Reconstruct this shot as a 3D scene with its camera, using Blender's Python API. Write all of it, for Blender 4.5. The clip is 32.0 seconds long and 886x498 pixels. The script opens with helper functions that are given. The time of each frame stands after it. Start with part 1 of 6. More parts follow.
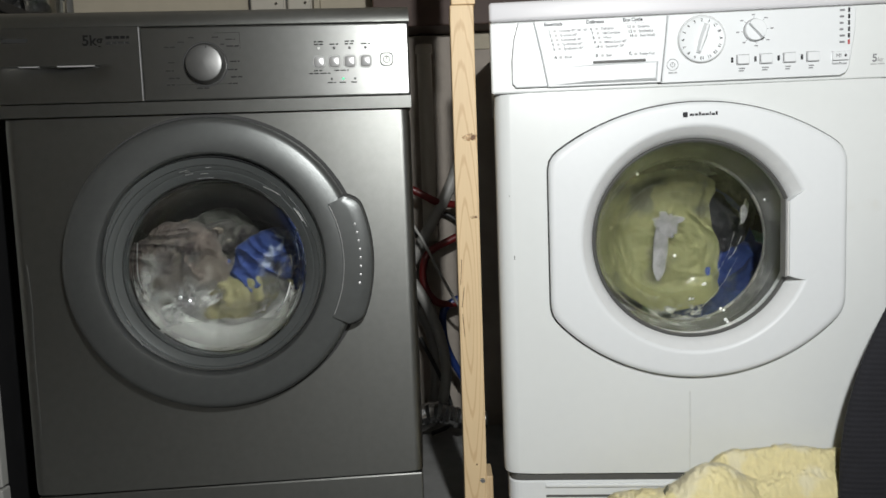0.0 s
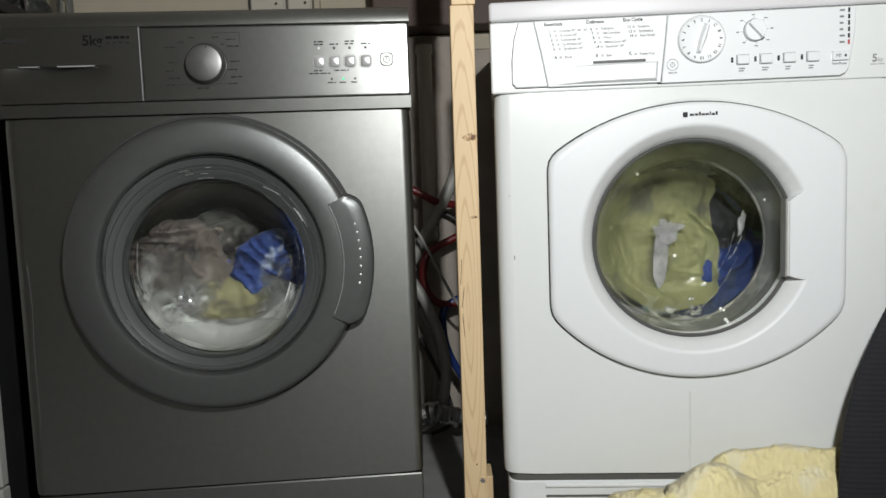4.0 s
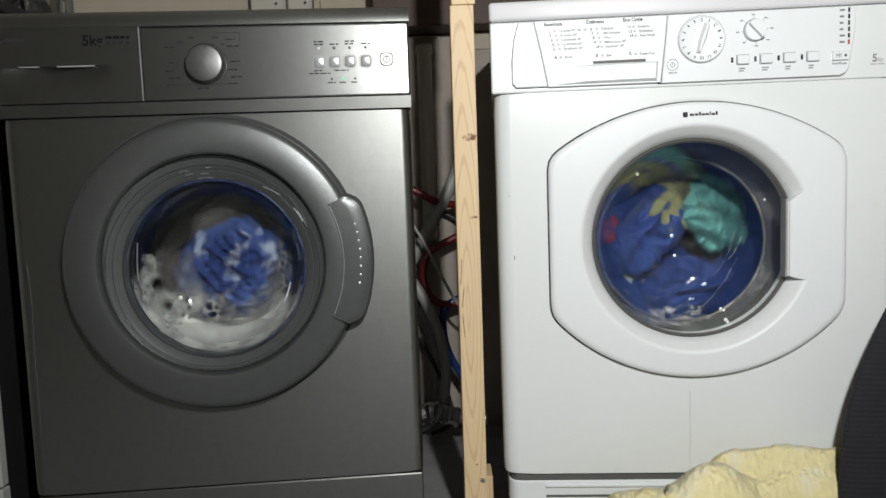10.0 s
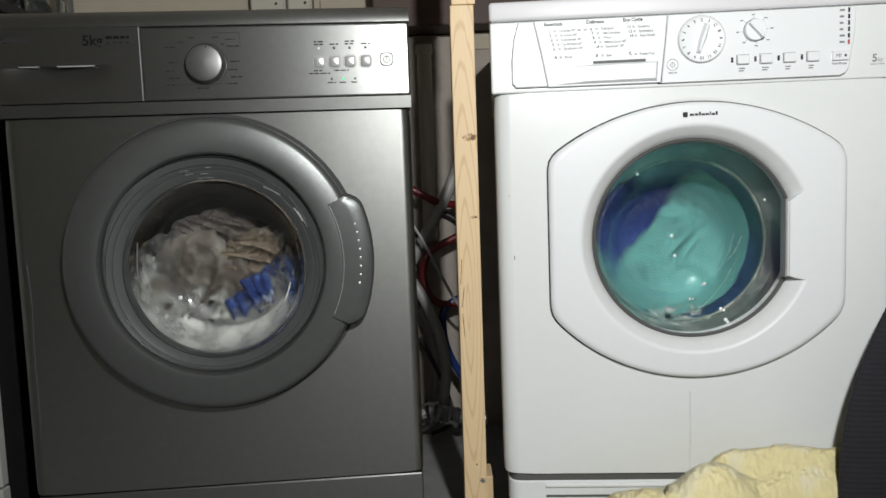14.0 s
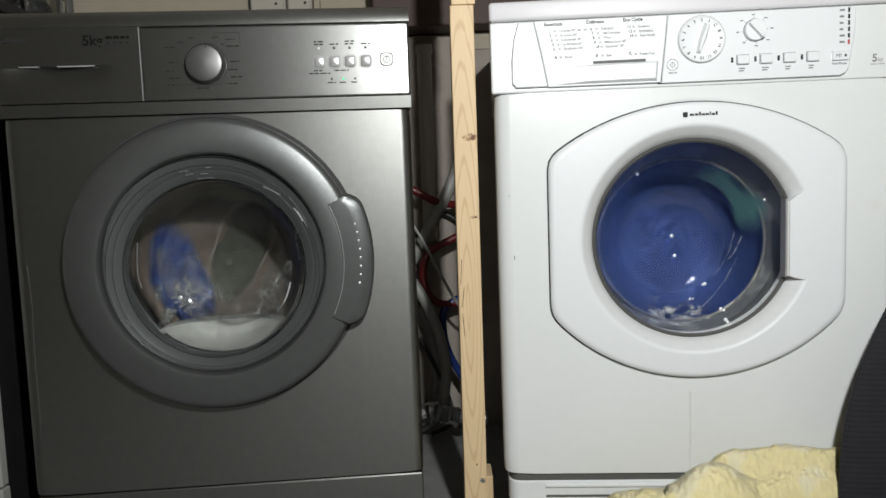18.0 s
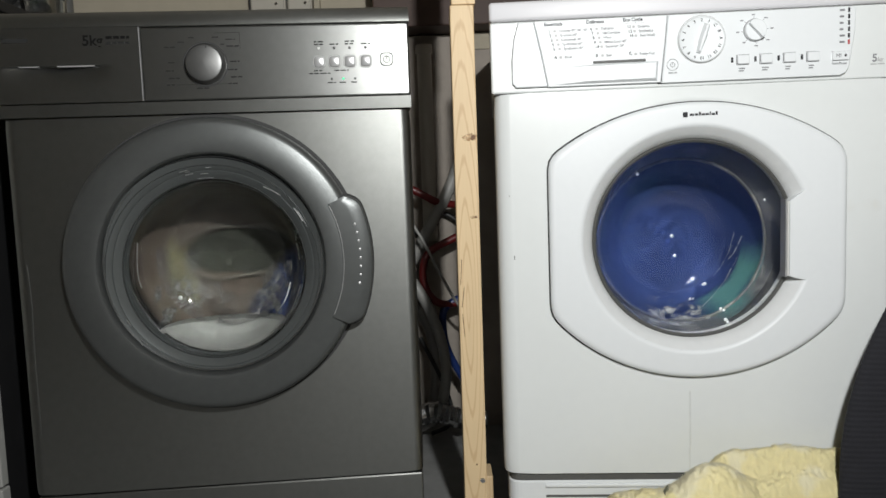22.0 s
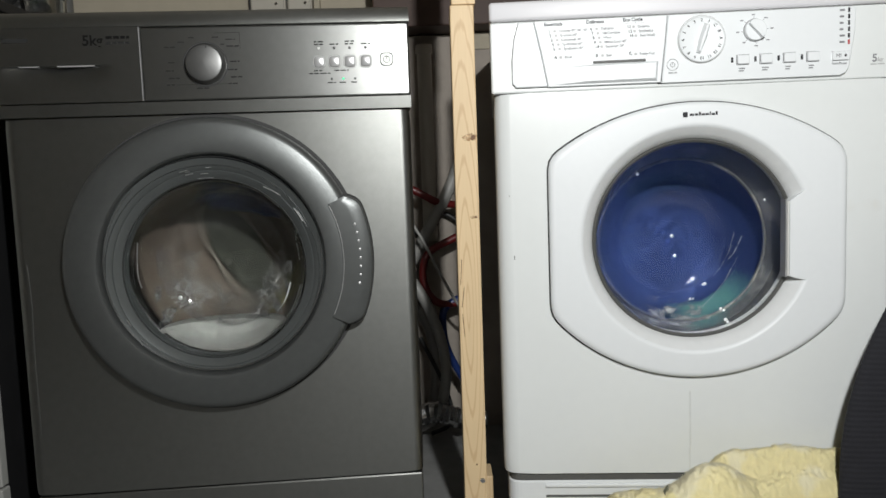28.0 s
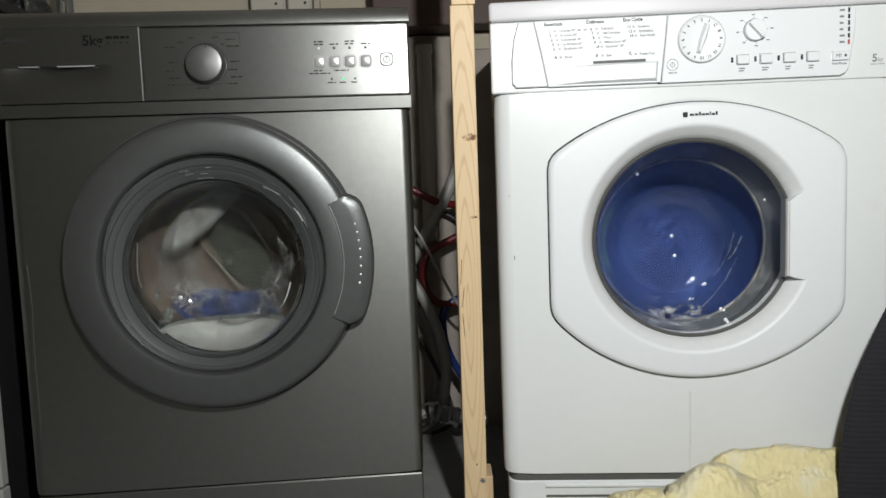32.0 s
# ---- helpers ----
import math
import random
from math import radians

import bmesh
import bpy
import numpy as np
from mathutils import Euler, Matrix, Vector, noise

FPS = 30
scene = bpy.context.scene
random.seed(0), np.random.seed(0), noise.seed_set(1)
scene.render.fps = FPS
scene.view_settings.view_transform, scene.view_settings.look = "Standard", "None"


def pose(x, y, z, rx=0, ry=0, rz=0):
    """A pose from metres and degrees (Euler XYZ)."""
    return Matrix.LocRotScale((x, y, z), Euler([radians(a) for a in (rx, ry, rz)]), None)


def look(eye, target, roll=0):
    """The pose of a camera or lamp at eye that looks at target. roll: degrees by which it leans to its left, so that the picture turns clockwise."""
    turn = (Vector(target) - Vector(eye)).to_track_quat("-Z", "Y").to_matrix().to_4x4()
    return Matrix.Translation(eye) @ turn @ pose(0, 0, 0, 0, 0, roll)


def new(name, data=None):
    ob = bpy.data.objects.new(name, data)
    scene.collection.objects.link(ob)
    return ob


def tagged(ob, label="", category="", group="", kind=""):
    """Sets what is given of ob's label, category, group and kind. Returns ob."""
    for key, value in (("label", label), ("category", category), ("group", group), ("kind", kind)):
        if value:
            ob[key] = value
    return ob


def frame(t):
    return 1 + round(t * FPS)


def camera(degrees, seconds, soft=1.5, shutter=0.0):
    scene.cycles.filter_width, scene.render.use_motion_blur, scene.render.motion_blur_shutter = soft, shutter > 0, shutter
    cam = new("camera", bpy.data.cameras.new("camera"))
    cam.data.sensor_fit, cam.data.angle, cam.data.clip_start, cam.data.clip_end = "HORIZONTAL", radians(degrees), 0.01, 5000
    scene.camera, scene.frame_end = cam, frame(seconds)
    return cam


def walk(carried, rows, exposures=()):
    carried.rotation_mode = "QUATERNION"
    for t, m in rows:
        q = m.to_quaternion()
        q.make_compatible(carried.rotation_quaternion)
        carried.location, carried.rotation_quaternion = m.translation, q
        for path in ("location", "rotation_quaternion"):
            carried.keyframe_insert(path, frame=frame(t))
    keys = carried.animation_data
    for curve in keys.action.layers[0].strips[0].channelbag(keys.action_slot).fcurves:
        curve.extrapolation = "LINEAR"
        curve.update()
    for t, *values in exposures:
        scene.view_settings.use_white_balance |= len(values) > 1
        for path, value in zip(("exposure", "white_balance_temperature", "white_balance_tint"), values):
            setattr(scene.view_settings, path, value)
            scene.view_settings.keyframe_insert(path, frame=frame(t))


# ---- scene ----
# ---------------------------------------------------------------- camera
cam = camera(60.2, 32.0, soft=1.6, shutter=0.7)
EYE = Vector((0.34, -1.174, 0.584))
AIM = EYE + Vector((0.0, math.cos(-0.094), math.sin(-0.094)))
VIEW = look(EYE, AIM, -2.07)
walk(cam, [(0.0, VIEW), (32.0, VIEW)], exposures=[(0.0, 0.0), (32.0, 0.0)])

# ---------------------------------------------------------------- light
world = bpy.data.worlds.new("world")
scene.world = world
world.use_nodes = True
world.node_tree.nodes["Background"].inputs[0].default_value = (0.9, 0.95, 1.0, 1)
world.node_tree.nodes["Background"].inputs[1].default_value = 0.032

lamp_data = bpy.data.lights.new("work_light", "SPOT")
lamp_data.energy = 64
lamp_data.color = (0.985, 1.0, 0.992)
lamp_data.spot_size = radians(165)
lamp_data.spot_blend = 0.35
lamp_data.shadow_soft_size = 0.026
lamp = new("work_light", lamp_data)
lamp.matrix_world = look((0.545, -1.2, 1.02), (0.56, 0.0, 0.62))


# ---------------------------------------------------------------- materials
def make(name, color, rough=0.5, metal=0.0, var=0.06, scale=40.0, bump=0.0, bump_scale=200.0, stretch=(1, 1, 1), coat=0.0, spec=0.5, wear=None, wear_scale=6.0, wear_at=0.62, brushed=0.0):
    """A procedural surface: colour with grain at two scales, fine relief and an optional wear colour."""
    m = bpy.data.materials.new(name)
    m.use_nodes = True
    n, l = m.node_tree.nodes, m.node_tree.links
    b = n["Principled BSDF"]
    b.inputs["Roughness"].default_value, b.inputs["Metallic"].default_value = rough, metal
    b.inputs["Coat Weight"].default_value = coat
    b.inputs["Specular IOR Level"].default_value = spec
    tc, mp = n.new("ShaderNodeTexCoord"), n.new("ShaderNodeMapping")
    mp.inputs["Scale"].default_value = stretch
    l.new(tc.outputs["Object"], mp.inputs["Vector"])
    fine, broad = n.new("ShaderNodeTexNoise"), n.new("ShaderNodeTexNoise")
    fine.inputs["Scale"].default_value, fine.inputs["Detail"].default_value = scale, 6
    broad.inputs["Scale"].default_value, broad.inputs["Detail"].default_value = scale / 9, 3
    l.new(mp.outputs[0], fine.inputs["Vector"]), l.new(mp.outputs[0], broad.inputs["Vector"])
    add = n.new("ShaderNodeMath")
    add.operation = "ADD"
    l.new(fine.outputs["Fac"], add.inputs[0]), l.new(broad.outputs["Fac"], add.inputs[1])
    ramp = n.new("ShaderNodeMapRange")
    ramp.inputs[1].default_value, ramp.inputs[2].default_value = 0.6, 1.4
    ramp.inputs[3].default_value, ramp.inputs[4].default_value = 1 - var, 1 + var
    l.new(add.outputs[0], ramp.inputs[0])
    mul = n.new("ShaderNodeMix")
    mul.data_type, mul.blend_type = "RGBA", "MULTIPLY"
    mul.inputs["Factor"].default_value = 1
    mul.inputs["A"].default_value = (*color, 1)
    l.new(ramp.outputs[0], mul.inputs["B"])
    out = mul.outputs["Result"]
    if wear:
        wn, wr, wm = n.new("ShaderNodeTexNoise"), n.new("ShaderNodeMapRange"), n.new("ShaderNodeMix")
        wn.inputs["Scale"].default_value, wn.inputs["Detail"].default_value = wear_scale, 8
        l.new(mp.outputs[0], wn.inputs["Vector"])
        wr.inputs[1].default_value, wr.inputs[2].default_value = wear_at, wear_at + 0.07
        l.new(wn.outputs["Fac"], wr.inputs[0])
        wm.data_type = "RGBA"
        l.new(wr.outputs[0], wm.inputs["Factor"])
        l.new(out, wm.inputs["A"])
        wm.inputs["B"].default_value = (*wear, 1)
        out = wm.outputs["Result"]
    l.new(out, b.inputs["Base Color"])
    if brushed:
        tg = n.new("ShaderNodeTangent")
        tg.direction_type, tg.axis = "RADIAL", "Z"
        b.inputs["Anisotropic"].default_value, b.inputs["Anisotropic Rotation"].default_value = brushed, 0.25
        l.new(tg.outputs[0], b.inputs["Tangent"])
    if bump:
        bn, bp = n.new("ShaderNodeTexNoise"), n.new("ShaderNodeBump")
        bn.inputs["Scale"].default_value, bn.inputs["Detail"].default_value = bump_scale, 4
        l.new(mp.outputs[0], bn.inputs["Vector"])
        bp.inputs["Strength"].default_value, bp.inputs["Distance"].default_value = bump, 0.002
        l.new(bn.outputs["Fac"], bp.inputs["Height"]), l.new(bp.outputs[0], b.inputs["Normal"])
    return m


def clear_glass(name, tint=(0.97, 0.99, 0.98), rough=0.0, spec=0.5):
    m = bpy.data.materials.new(name)
    m.use_nodes = True
    b = m.node_tree.nodes["Principled BSDF"]
    b.inputs["Base Color"].default_value = (*tint, 1)
    b.inputs["Roughness"].default_value = rough
    b.inputs["IOR"].default_value = 1.45
    b.inputs["Transmission Weight"].default_value = 1.0
    b.inputs["Specular IOR Level"].default_value = spec
    return m


def glowing(name, color, strength):
    m = make(name, color, 0.3)
    b = m.node_tree.nodes["Principled BSDF"]
    b.inputs["Emission Color"].default_value = (*color, 1)
    b.inputs["Emission Strength"].default_value = strength
    return m


SILVER = make("silver_paint", (0.218, 0.221, 0.210), 0.39, 0.96, 0.07, 700, 0.10, 1000, wear=(0.19, 0.19, 0.182), wear_scale=3, brushed=0.45)
SILVER_FASCIA = make("silver_fascia_paint", (0.225, 0.228, 0.220), 0.33, 0.96, 0.06, 700, 0.06, 1000, brushed=0.45)
SILVER_DOOR = make("silver_plastic", (0.128, 0.134, 0.132), 0.37, 0.68, 0.08, 700, 0.06, 1100, wear=(0.120, 0.126, 0.123), wear_scale=7)
SILVER_BAND = make("silver_band", (0.185, 0.187, 0.181), 0.45, 0.8, 0.05, 900)
KNOB_METAL = make("knob_metal", (0.165, 0.165, 0.162), 0.42, 0.85, 0.06, 300, 0.04, 900)
SILVER_BRIGHT = make("bright_button", (0.52, 0.52, 0.52), 0.35, 0.5, 0.03, 300)
WHITE = make("white_enamel", (0.78, 0.80, 0.79), 0.28, 0, 0.015, 60, 0.02, 300, coat=0.3, wear=(0.74, 0.73, 0.69), wear_scale=5, wear_at=0.66)
WHITE_PLASTIC = make("white_plastic", (0.78, 0.80, 0.81), 0.42, 0, 0.015, 90, 0.03, 900)
WORKTOP = make("white_worktop", (0.68, 0.67, 0.69), 0.42, 0, 0.015, 90, 0.03, 900)
WALL_BOX = make("cream_box_plastic", (0.44, 0.41, 0.35), 0.5, 0, 0.06, 40)
DARK_SIDE = make("black_laminate", (0.010, 0.010, 0.011), 0.6, 0, 0.2, 40)
BEZEL = make("bezel_plastic", (0.74, 0.75, 0.75), 0.35, 0, 0.03, 90)
SEAM = make("seam_dark", (0.035, 0.035, 0.035), 0.7)
GREY_STRIP = make("grey_strip", (0.10, 0.10, 0.095), 0.6, 0, 0.1, 60)
RUBBER = make("rubber", (0.10, 0.10, 0.10), 0.55, 0, 0.1, 60, 0.1)
GASKET_LIP = make("pale_gasket_lip", (0.12, 0.118, 0.112), 0.4, 0, 0.15, 40, 0.1, wear=(0.26, 0.245, 0.22), wear_scale=20, wear_at=0.52)
GASKET = make("gasket_rubber", (0.085, 0.086, 0.083), 0.38, 0, 0.18, 30, 0.1, wear=(0.17, 0.168, 0.16), wear_scale=16, wear_at=0.56)
# near-black base colour: the shade inside the drums is put into the steel
SHADED_STEEL = make("shaded_drum_steel", (0.010, 0.009, 0.009), 0.6, 0.3, 0.2, 60, 0.2, 300, spec=0.2)
CHROME = make("chrome", (0.75, 0.75, 0.75), 0.12, 1.0, 0.02)
GLASS = clear_glass("jar_glass")
# bright metal that stands in for the lamp's reflections in the glass
GLINT_METAL = make("glint_metal", (0.86, 0.87, 0.87), 0.30, 1.0, 0.02)
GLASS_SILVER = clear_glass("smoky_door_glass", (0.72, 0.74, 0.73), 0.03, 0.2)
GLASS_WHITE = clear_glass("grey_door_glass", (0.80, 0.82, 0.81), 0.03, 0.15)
DARK_GASKET = make("dark_gasket_rubber", (0.014, 0.014, 0.015), 0.5, 0, 0.12, 40, 0.1, spec=0.2)
INK = make("ink_grey", (0.045, 0.045, 0.048), 0.7, spec=0.15)
INK_SOFT = make("ink_pale", (0.25, 0.25, 0.26), 0.7, spec=0.15)
INK_FAINT = make("ink_faint", (0.48, 0.48, 0.48), 0.6)
INK_SILVER = make("ink_on_silver", (0.008, 0.008, 0.008), 0.7, spec=0.1)
INK_MID = make("ink_grey_on_silver", (0.030, 0.030, 0.030), 0.7, spec=0.1)
INNER_RING = make("grey_inner_ring", (0.115, 0.124, 0.123), 0.34, 0.4, 0.08, 60)
FOAM_DIM = make("thin_suds", (0.13, 0.133, 0.13), 0.7, 0, 0.1, 120, 0.3, 260)
FOAM_BRIGHT = make("dense_foam", (0.50, 0.50, 0.48), 0.75, 0, 0.08, 120, 0.3, 260)
MILK = make("thin_milky_foam", (0.37, 0.37, 0.36), 0.5, 0, 0.1, 60, 0.1, 200)
FILM = make("soap_film", (0.085, 0.083, 0.080), 0.5, 0, 0.1, 60, 0.1, 200)
# pale strip colour for reflections along the white machine's bowl
GLINT_STRIP = make("painted_glint", (0.34, 0.35, 0.34), 0.25, 0, 0.2, 200, coat=1.0)
RIDGE = make("glassy_ridge", (0.20, 0.21, 0.21), 0.24, 0.85, 0.05, 60)
STAIN = make("faint_grey_stain", (0.66, 0.655, 0.61), 0.5, 0, 0.1, 80)
WOOD_STAIN = make("resin_stain", (0.44, 0.27, 0.13), 0.6, 0, 0.2, 80)
HAZE = make("soft_suds", (0.36, 0.36, 0.35), 0.7, 0, 0.1, 60, 0.1, 200)
LACE = make("suds_lace", (0.25, 0.25, 0.243), 0.7, 0, 0.1, 90, 0.2, 220)
SOFT_FOAM = make("fluffy_foam", (0.44, 0.44, 0.425), 0.75, 0, 0.08, 90, 0.2, 220)
RECESS = make("recess_grey", (0.30, 0.30, 0.30), 0.4, 0, 0.1, 60)
# dull grey that takes the place of shade on the back wall
SHADE_GREY = make("shade_grey", (0.34, 0.30, 0.26), 0.8, 0, 0.15, 30, 0.2)
RED_LED = make("red_lens", (0.45, 0.05, 0.05), 0.3)
GREEN_LED = glowing("green_lens", (0.1, 0.7, 0.35), 0.6)
PINE = make("pine", (0.72, 0.54, 0.32), 0.55, 0, 0.07, 60, 0.15, 300, stretch=(1.0, 1.0, 0.07))


def add_grain(m, dark, centre):
    """Growth rings: long flame-shaped bands along the timber."""
    n, l = m.node_tree.nodes, m.node_tree.links
    tc, mp, wave = n.new("ShaderNodeTexCoord"), n.new("ShaderNodeMapping"), n.new("ShaderNodeTexWave")
    mp.inputs["Location"].default_value = centre
    mp.inputs["Scale"].default_value = (1.0, 0.8, 0.075)
    wave.wave_type, wave.rings_direction = "RINGS", "SPHERICAL"
    wave.inputs["Scale"].default_value, wave.inputs["Distortion"].default_value = 62, 4.0
    wave.inputs["Detail"].default_value, wave.inputs["Detail Scale"].default_value = 3, 0.9
    l.new(tc.outputs["Object"], mp.inputs["Vector"]), l.new(mp.outputs[0], wave.inputs["Vector"])
    power, mix = n.new("ShaderNodeMapRange"), n.new("ShaderNodeMix")
    power.inputs[1].default_value, power.inputs[2].default_value, power.inputs[4].default_value = 0.82, 1.0, 0.42
    l.new(wave.outputs["Fac"], power.inputs[0])
    mix.data_type = "RGBA"
    b = n["Principled BSDF"]
    l.new(power.outputs[0], mix.inputs["Factor"])
    l.new(b.inputs["Base Color"].links[0].from_socket, mix.inputs["A"])
    mix.inputs["B"].default_value = (*dark, 1)
    l.new(mix.outputs["Result"], b.inputs["Base Color"])


add_grain(PINE, (0.46, 0.27, 0.12), (0.004, 0.0, -0.028))
KNOT = make("knot", (0.16, 0.08, 0.04), 0.6, 0, 0.3, 90)
BROWN = make("dark_brown_board", (0.055, 0.030, 0.022), 0.6, 0, 0.25, 50, 0.1, stretch=(0.1, 1, 1))
PLASTER = make("cream_plaster", (0.43, 0.385, 0.30), 0.85, 0, 0.07, 30, 0.25, 120, wear=(0.38, 0.34, 0.265), wear_scale=8)
ROOM = make("room_paint", (0.70, 0.67, 0.63), 0.9, 0, 0.1, 20, 0.2)
CONCRETE = make("concrete", (0.21, 0.21, 0.205), 0.85, 0, 0.2, 25, 0.4, 90, wear=(0.14, 0.14, 0.135), wear_scale=9)
SKIRT = make("painted_panel", (0.36, 0.36, 0.34), 0.5, 0, 0.06, 30)
HOSE_GREY = make("grey_hose", (0.27, 0.265, 0.25), 0.45, 0, 0.12, 60, 0.2)
HOSE_RED = make("red_hose", (0.12, 0.012, 0.012), 0.35, 0, 0.15, 60)
HOSE_BLUE = make("blue_hose", (0.012, 0.03, 0.13), 0.35, 0, 0.15, 60)
CABLE = make("black_cable", (0.02, 0.02, 0.02), 0.5)
PIPE = make("white_pipe", (0.42, 0.39, 0.34), 0.4, 0, 0.06, 40)
FOIL = make("foil", (0.5, 0.5, 0.5), 0.25, 1.0, 0.1, 80, 0.8, 60)
SOCKET = make("socket_plastic", (0.62, 0.62, 0.60), 0.4, 0, 0.05, 40)
CHAIR = make("chair_fabric", (0.010, 0.010, 0.014), 0.85, 0, 0.25, 300, 0.3, 900)
CHAIR_PLASTIC = make("chair_plastic", (0.02, 0.02, 0.02), 0.4)
TOWEL = make("yellow_terry", (0.92, 0.82, 0.47), 0.95, 0, 0.08, 120, 0.2, 500, wear=(0.90, 0.83, 0.58), wear_scale=14, wear_at=0.5)
TOWEL.node_tree.nodes["Principled BSDF"].inputs["Sheen Weight"].default_value = 0.1
LEAF_PRINT = make("grey_print", (0.10, 0.10, 0.07), 0.9, 0, 0.2, 90)
FOAM = make("soap_foam", (0.245, 0.245, 0.230), 0.75, 0, 0.08, 120, 0.3, 260, wear=(0.20, 0.20, 0.188), wear_scale=14, wear_at=0.55)
VEIL = make("settling_suds", (0.37, 0.37, 0.35), 0.75, 0, 0.12, 120, 0.2, 260)
SUDS = make("clinging_suds", (0.44, 0.44, 0.43), 0.75, 0, 0.12, 120, 0.2, 260)


def lacy(m, scale, low, high):
    """Open bubbles: the surface thins out to nothing between its threads."""
    n, l = m.node_tree.nodes, m.node_tree.links
    tc, tex, ramp = n.new("ShaderNodeTexCoord"), n.new("ShaderNodeTexNoise"), n.new("ShaderNodeMapRange")
    tex.inputs["Scale"].default_value, tex.inputs["Detail"].default_value = scale, 6
    ramp.inputs[1].default_value, ramp.inputs[2].default_value = low, high
    clear, mix = n.new("ShaderNodeBsdfTransparent"), n.new("ShaderNodeMixShader")
    l.new(tc.outputs["Object"], tex.inputs["Vector"]), l.new(tex.outputs["Fac"], ramp.inputs[0])
    l.new(ramp.outputs[0], mix.inputs[0]), l.new(clear.outputs[0], mix.inputs[1])
    l.new(n["Principled BSDF"].outputs[0], mix.inputs[2])
    l.new(mix.outputs[0], n["Material Output"].inputs[0])


lacy(FOAM_DIM, 160, 0.38, 0.66)
lacy(FOAM_BRIGHT, 70, 0.22, 0.60)
lacy(FILM, 24, 0.34, 0.95)
lacy(HAZE, 50, 0.28, 0.85)
lacy(STAIN, 22, 0.25, 2.6)


def netted(m, scale, width):
    """A net of bubble walls with open cells between them."""
    n, l = m.node_tree.nodes, m.node_tree.links
    tc, bend, add, cells = n.new("ShaderNodeTexCoord"), n.new("ShaderNodeTexNoise"), n.new("ShaderNodeVectorMath"), n.new("ShaderNodeTexVoronoi")
    bend.inputs["Scale"].default_value, bend.inputs["Detail"].default_value = 22, 3
    shift = n.new("ShaderNodeVectorMath")
    shift.operation, shift.inputs["Scale"].default_value = "SCALE", 0.030
    cells.feature = "DISTANCE_TO_EDGE"
    cells.inputs["Scale"].default_value = scale
    l.new(tc.outputs["Object"], bend.inputs["Vector"]), l.new(bend.outputs["Color"], shift.inputs[0])
    l.new(tc.outputs["Object"], add.inputs[0]), l.new(shift.outputs[0], add.inputs[1]), l.new(add.outputs[0], cells.inputs["Vector"])
    wall, mask, patch = n.new("ShaderNodeMapRange"), n.new("ShaderNodeMapRange"), n.new("ShaderNodeTexNoise")
    wall.inputs[1].default_value, wall.inputs[2].default_value, wall.inputs[3].default_value, wall.inputs[4].default_value = 0.02, width, 1.0, 0.0
    patch.inputs["Scale"].default_value, patch.inputs["Detail"].default_value = 16, 4
    mask.inputs[1].default_value, mask.inputs[2].default_value = 0.43, 0.62
    l.new(cells.outputs["Distance"], wall.inputs[0])
    l.new(tc.outputs["Object"], patch.inputs["Vector"]), l.new(patch.outputs["Fac"], mask.inputs[0])
    both, clear, mix = n.new("ShaderNodeMath"), n.new("ShaderNodeBsdfTransparent"), n.new("ShaderNodeMixShader")
    both.operation = "MULTIPLY"
    l.new(wall.outputs[0], both.inputs[0]), l.new(mask.outputs[0], both.inputs[1]), l.new(both.outputs[0], mix.inputs[0])
    l.new(clear.outputs[0], mix.inputs[1]), l.new(n["Principled BSDF"].outputs[0], mix.inputs[2])
    l.new(mix.outputs[0], n["Material Output"].inputs[0])


netted(LACE, 62, 0.20)


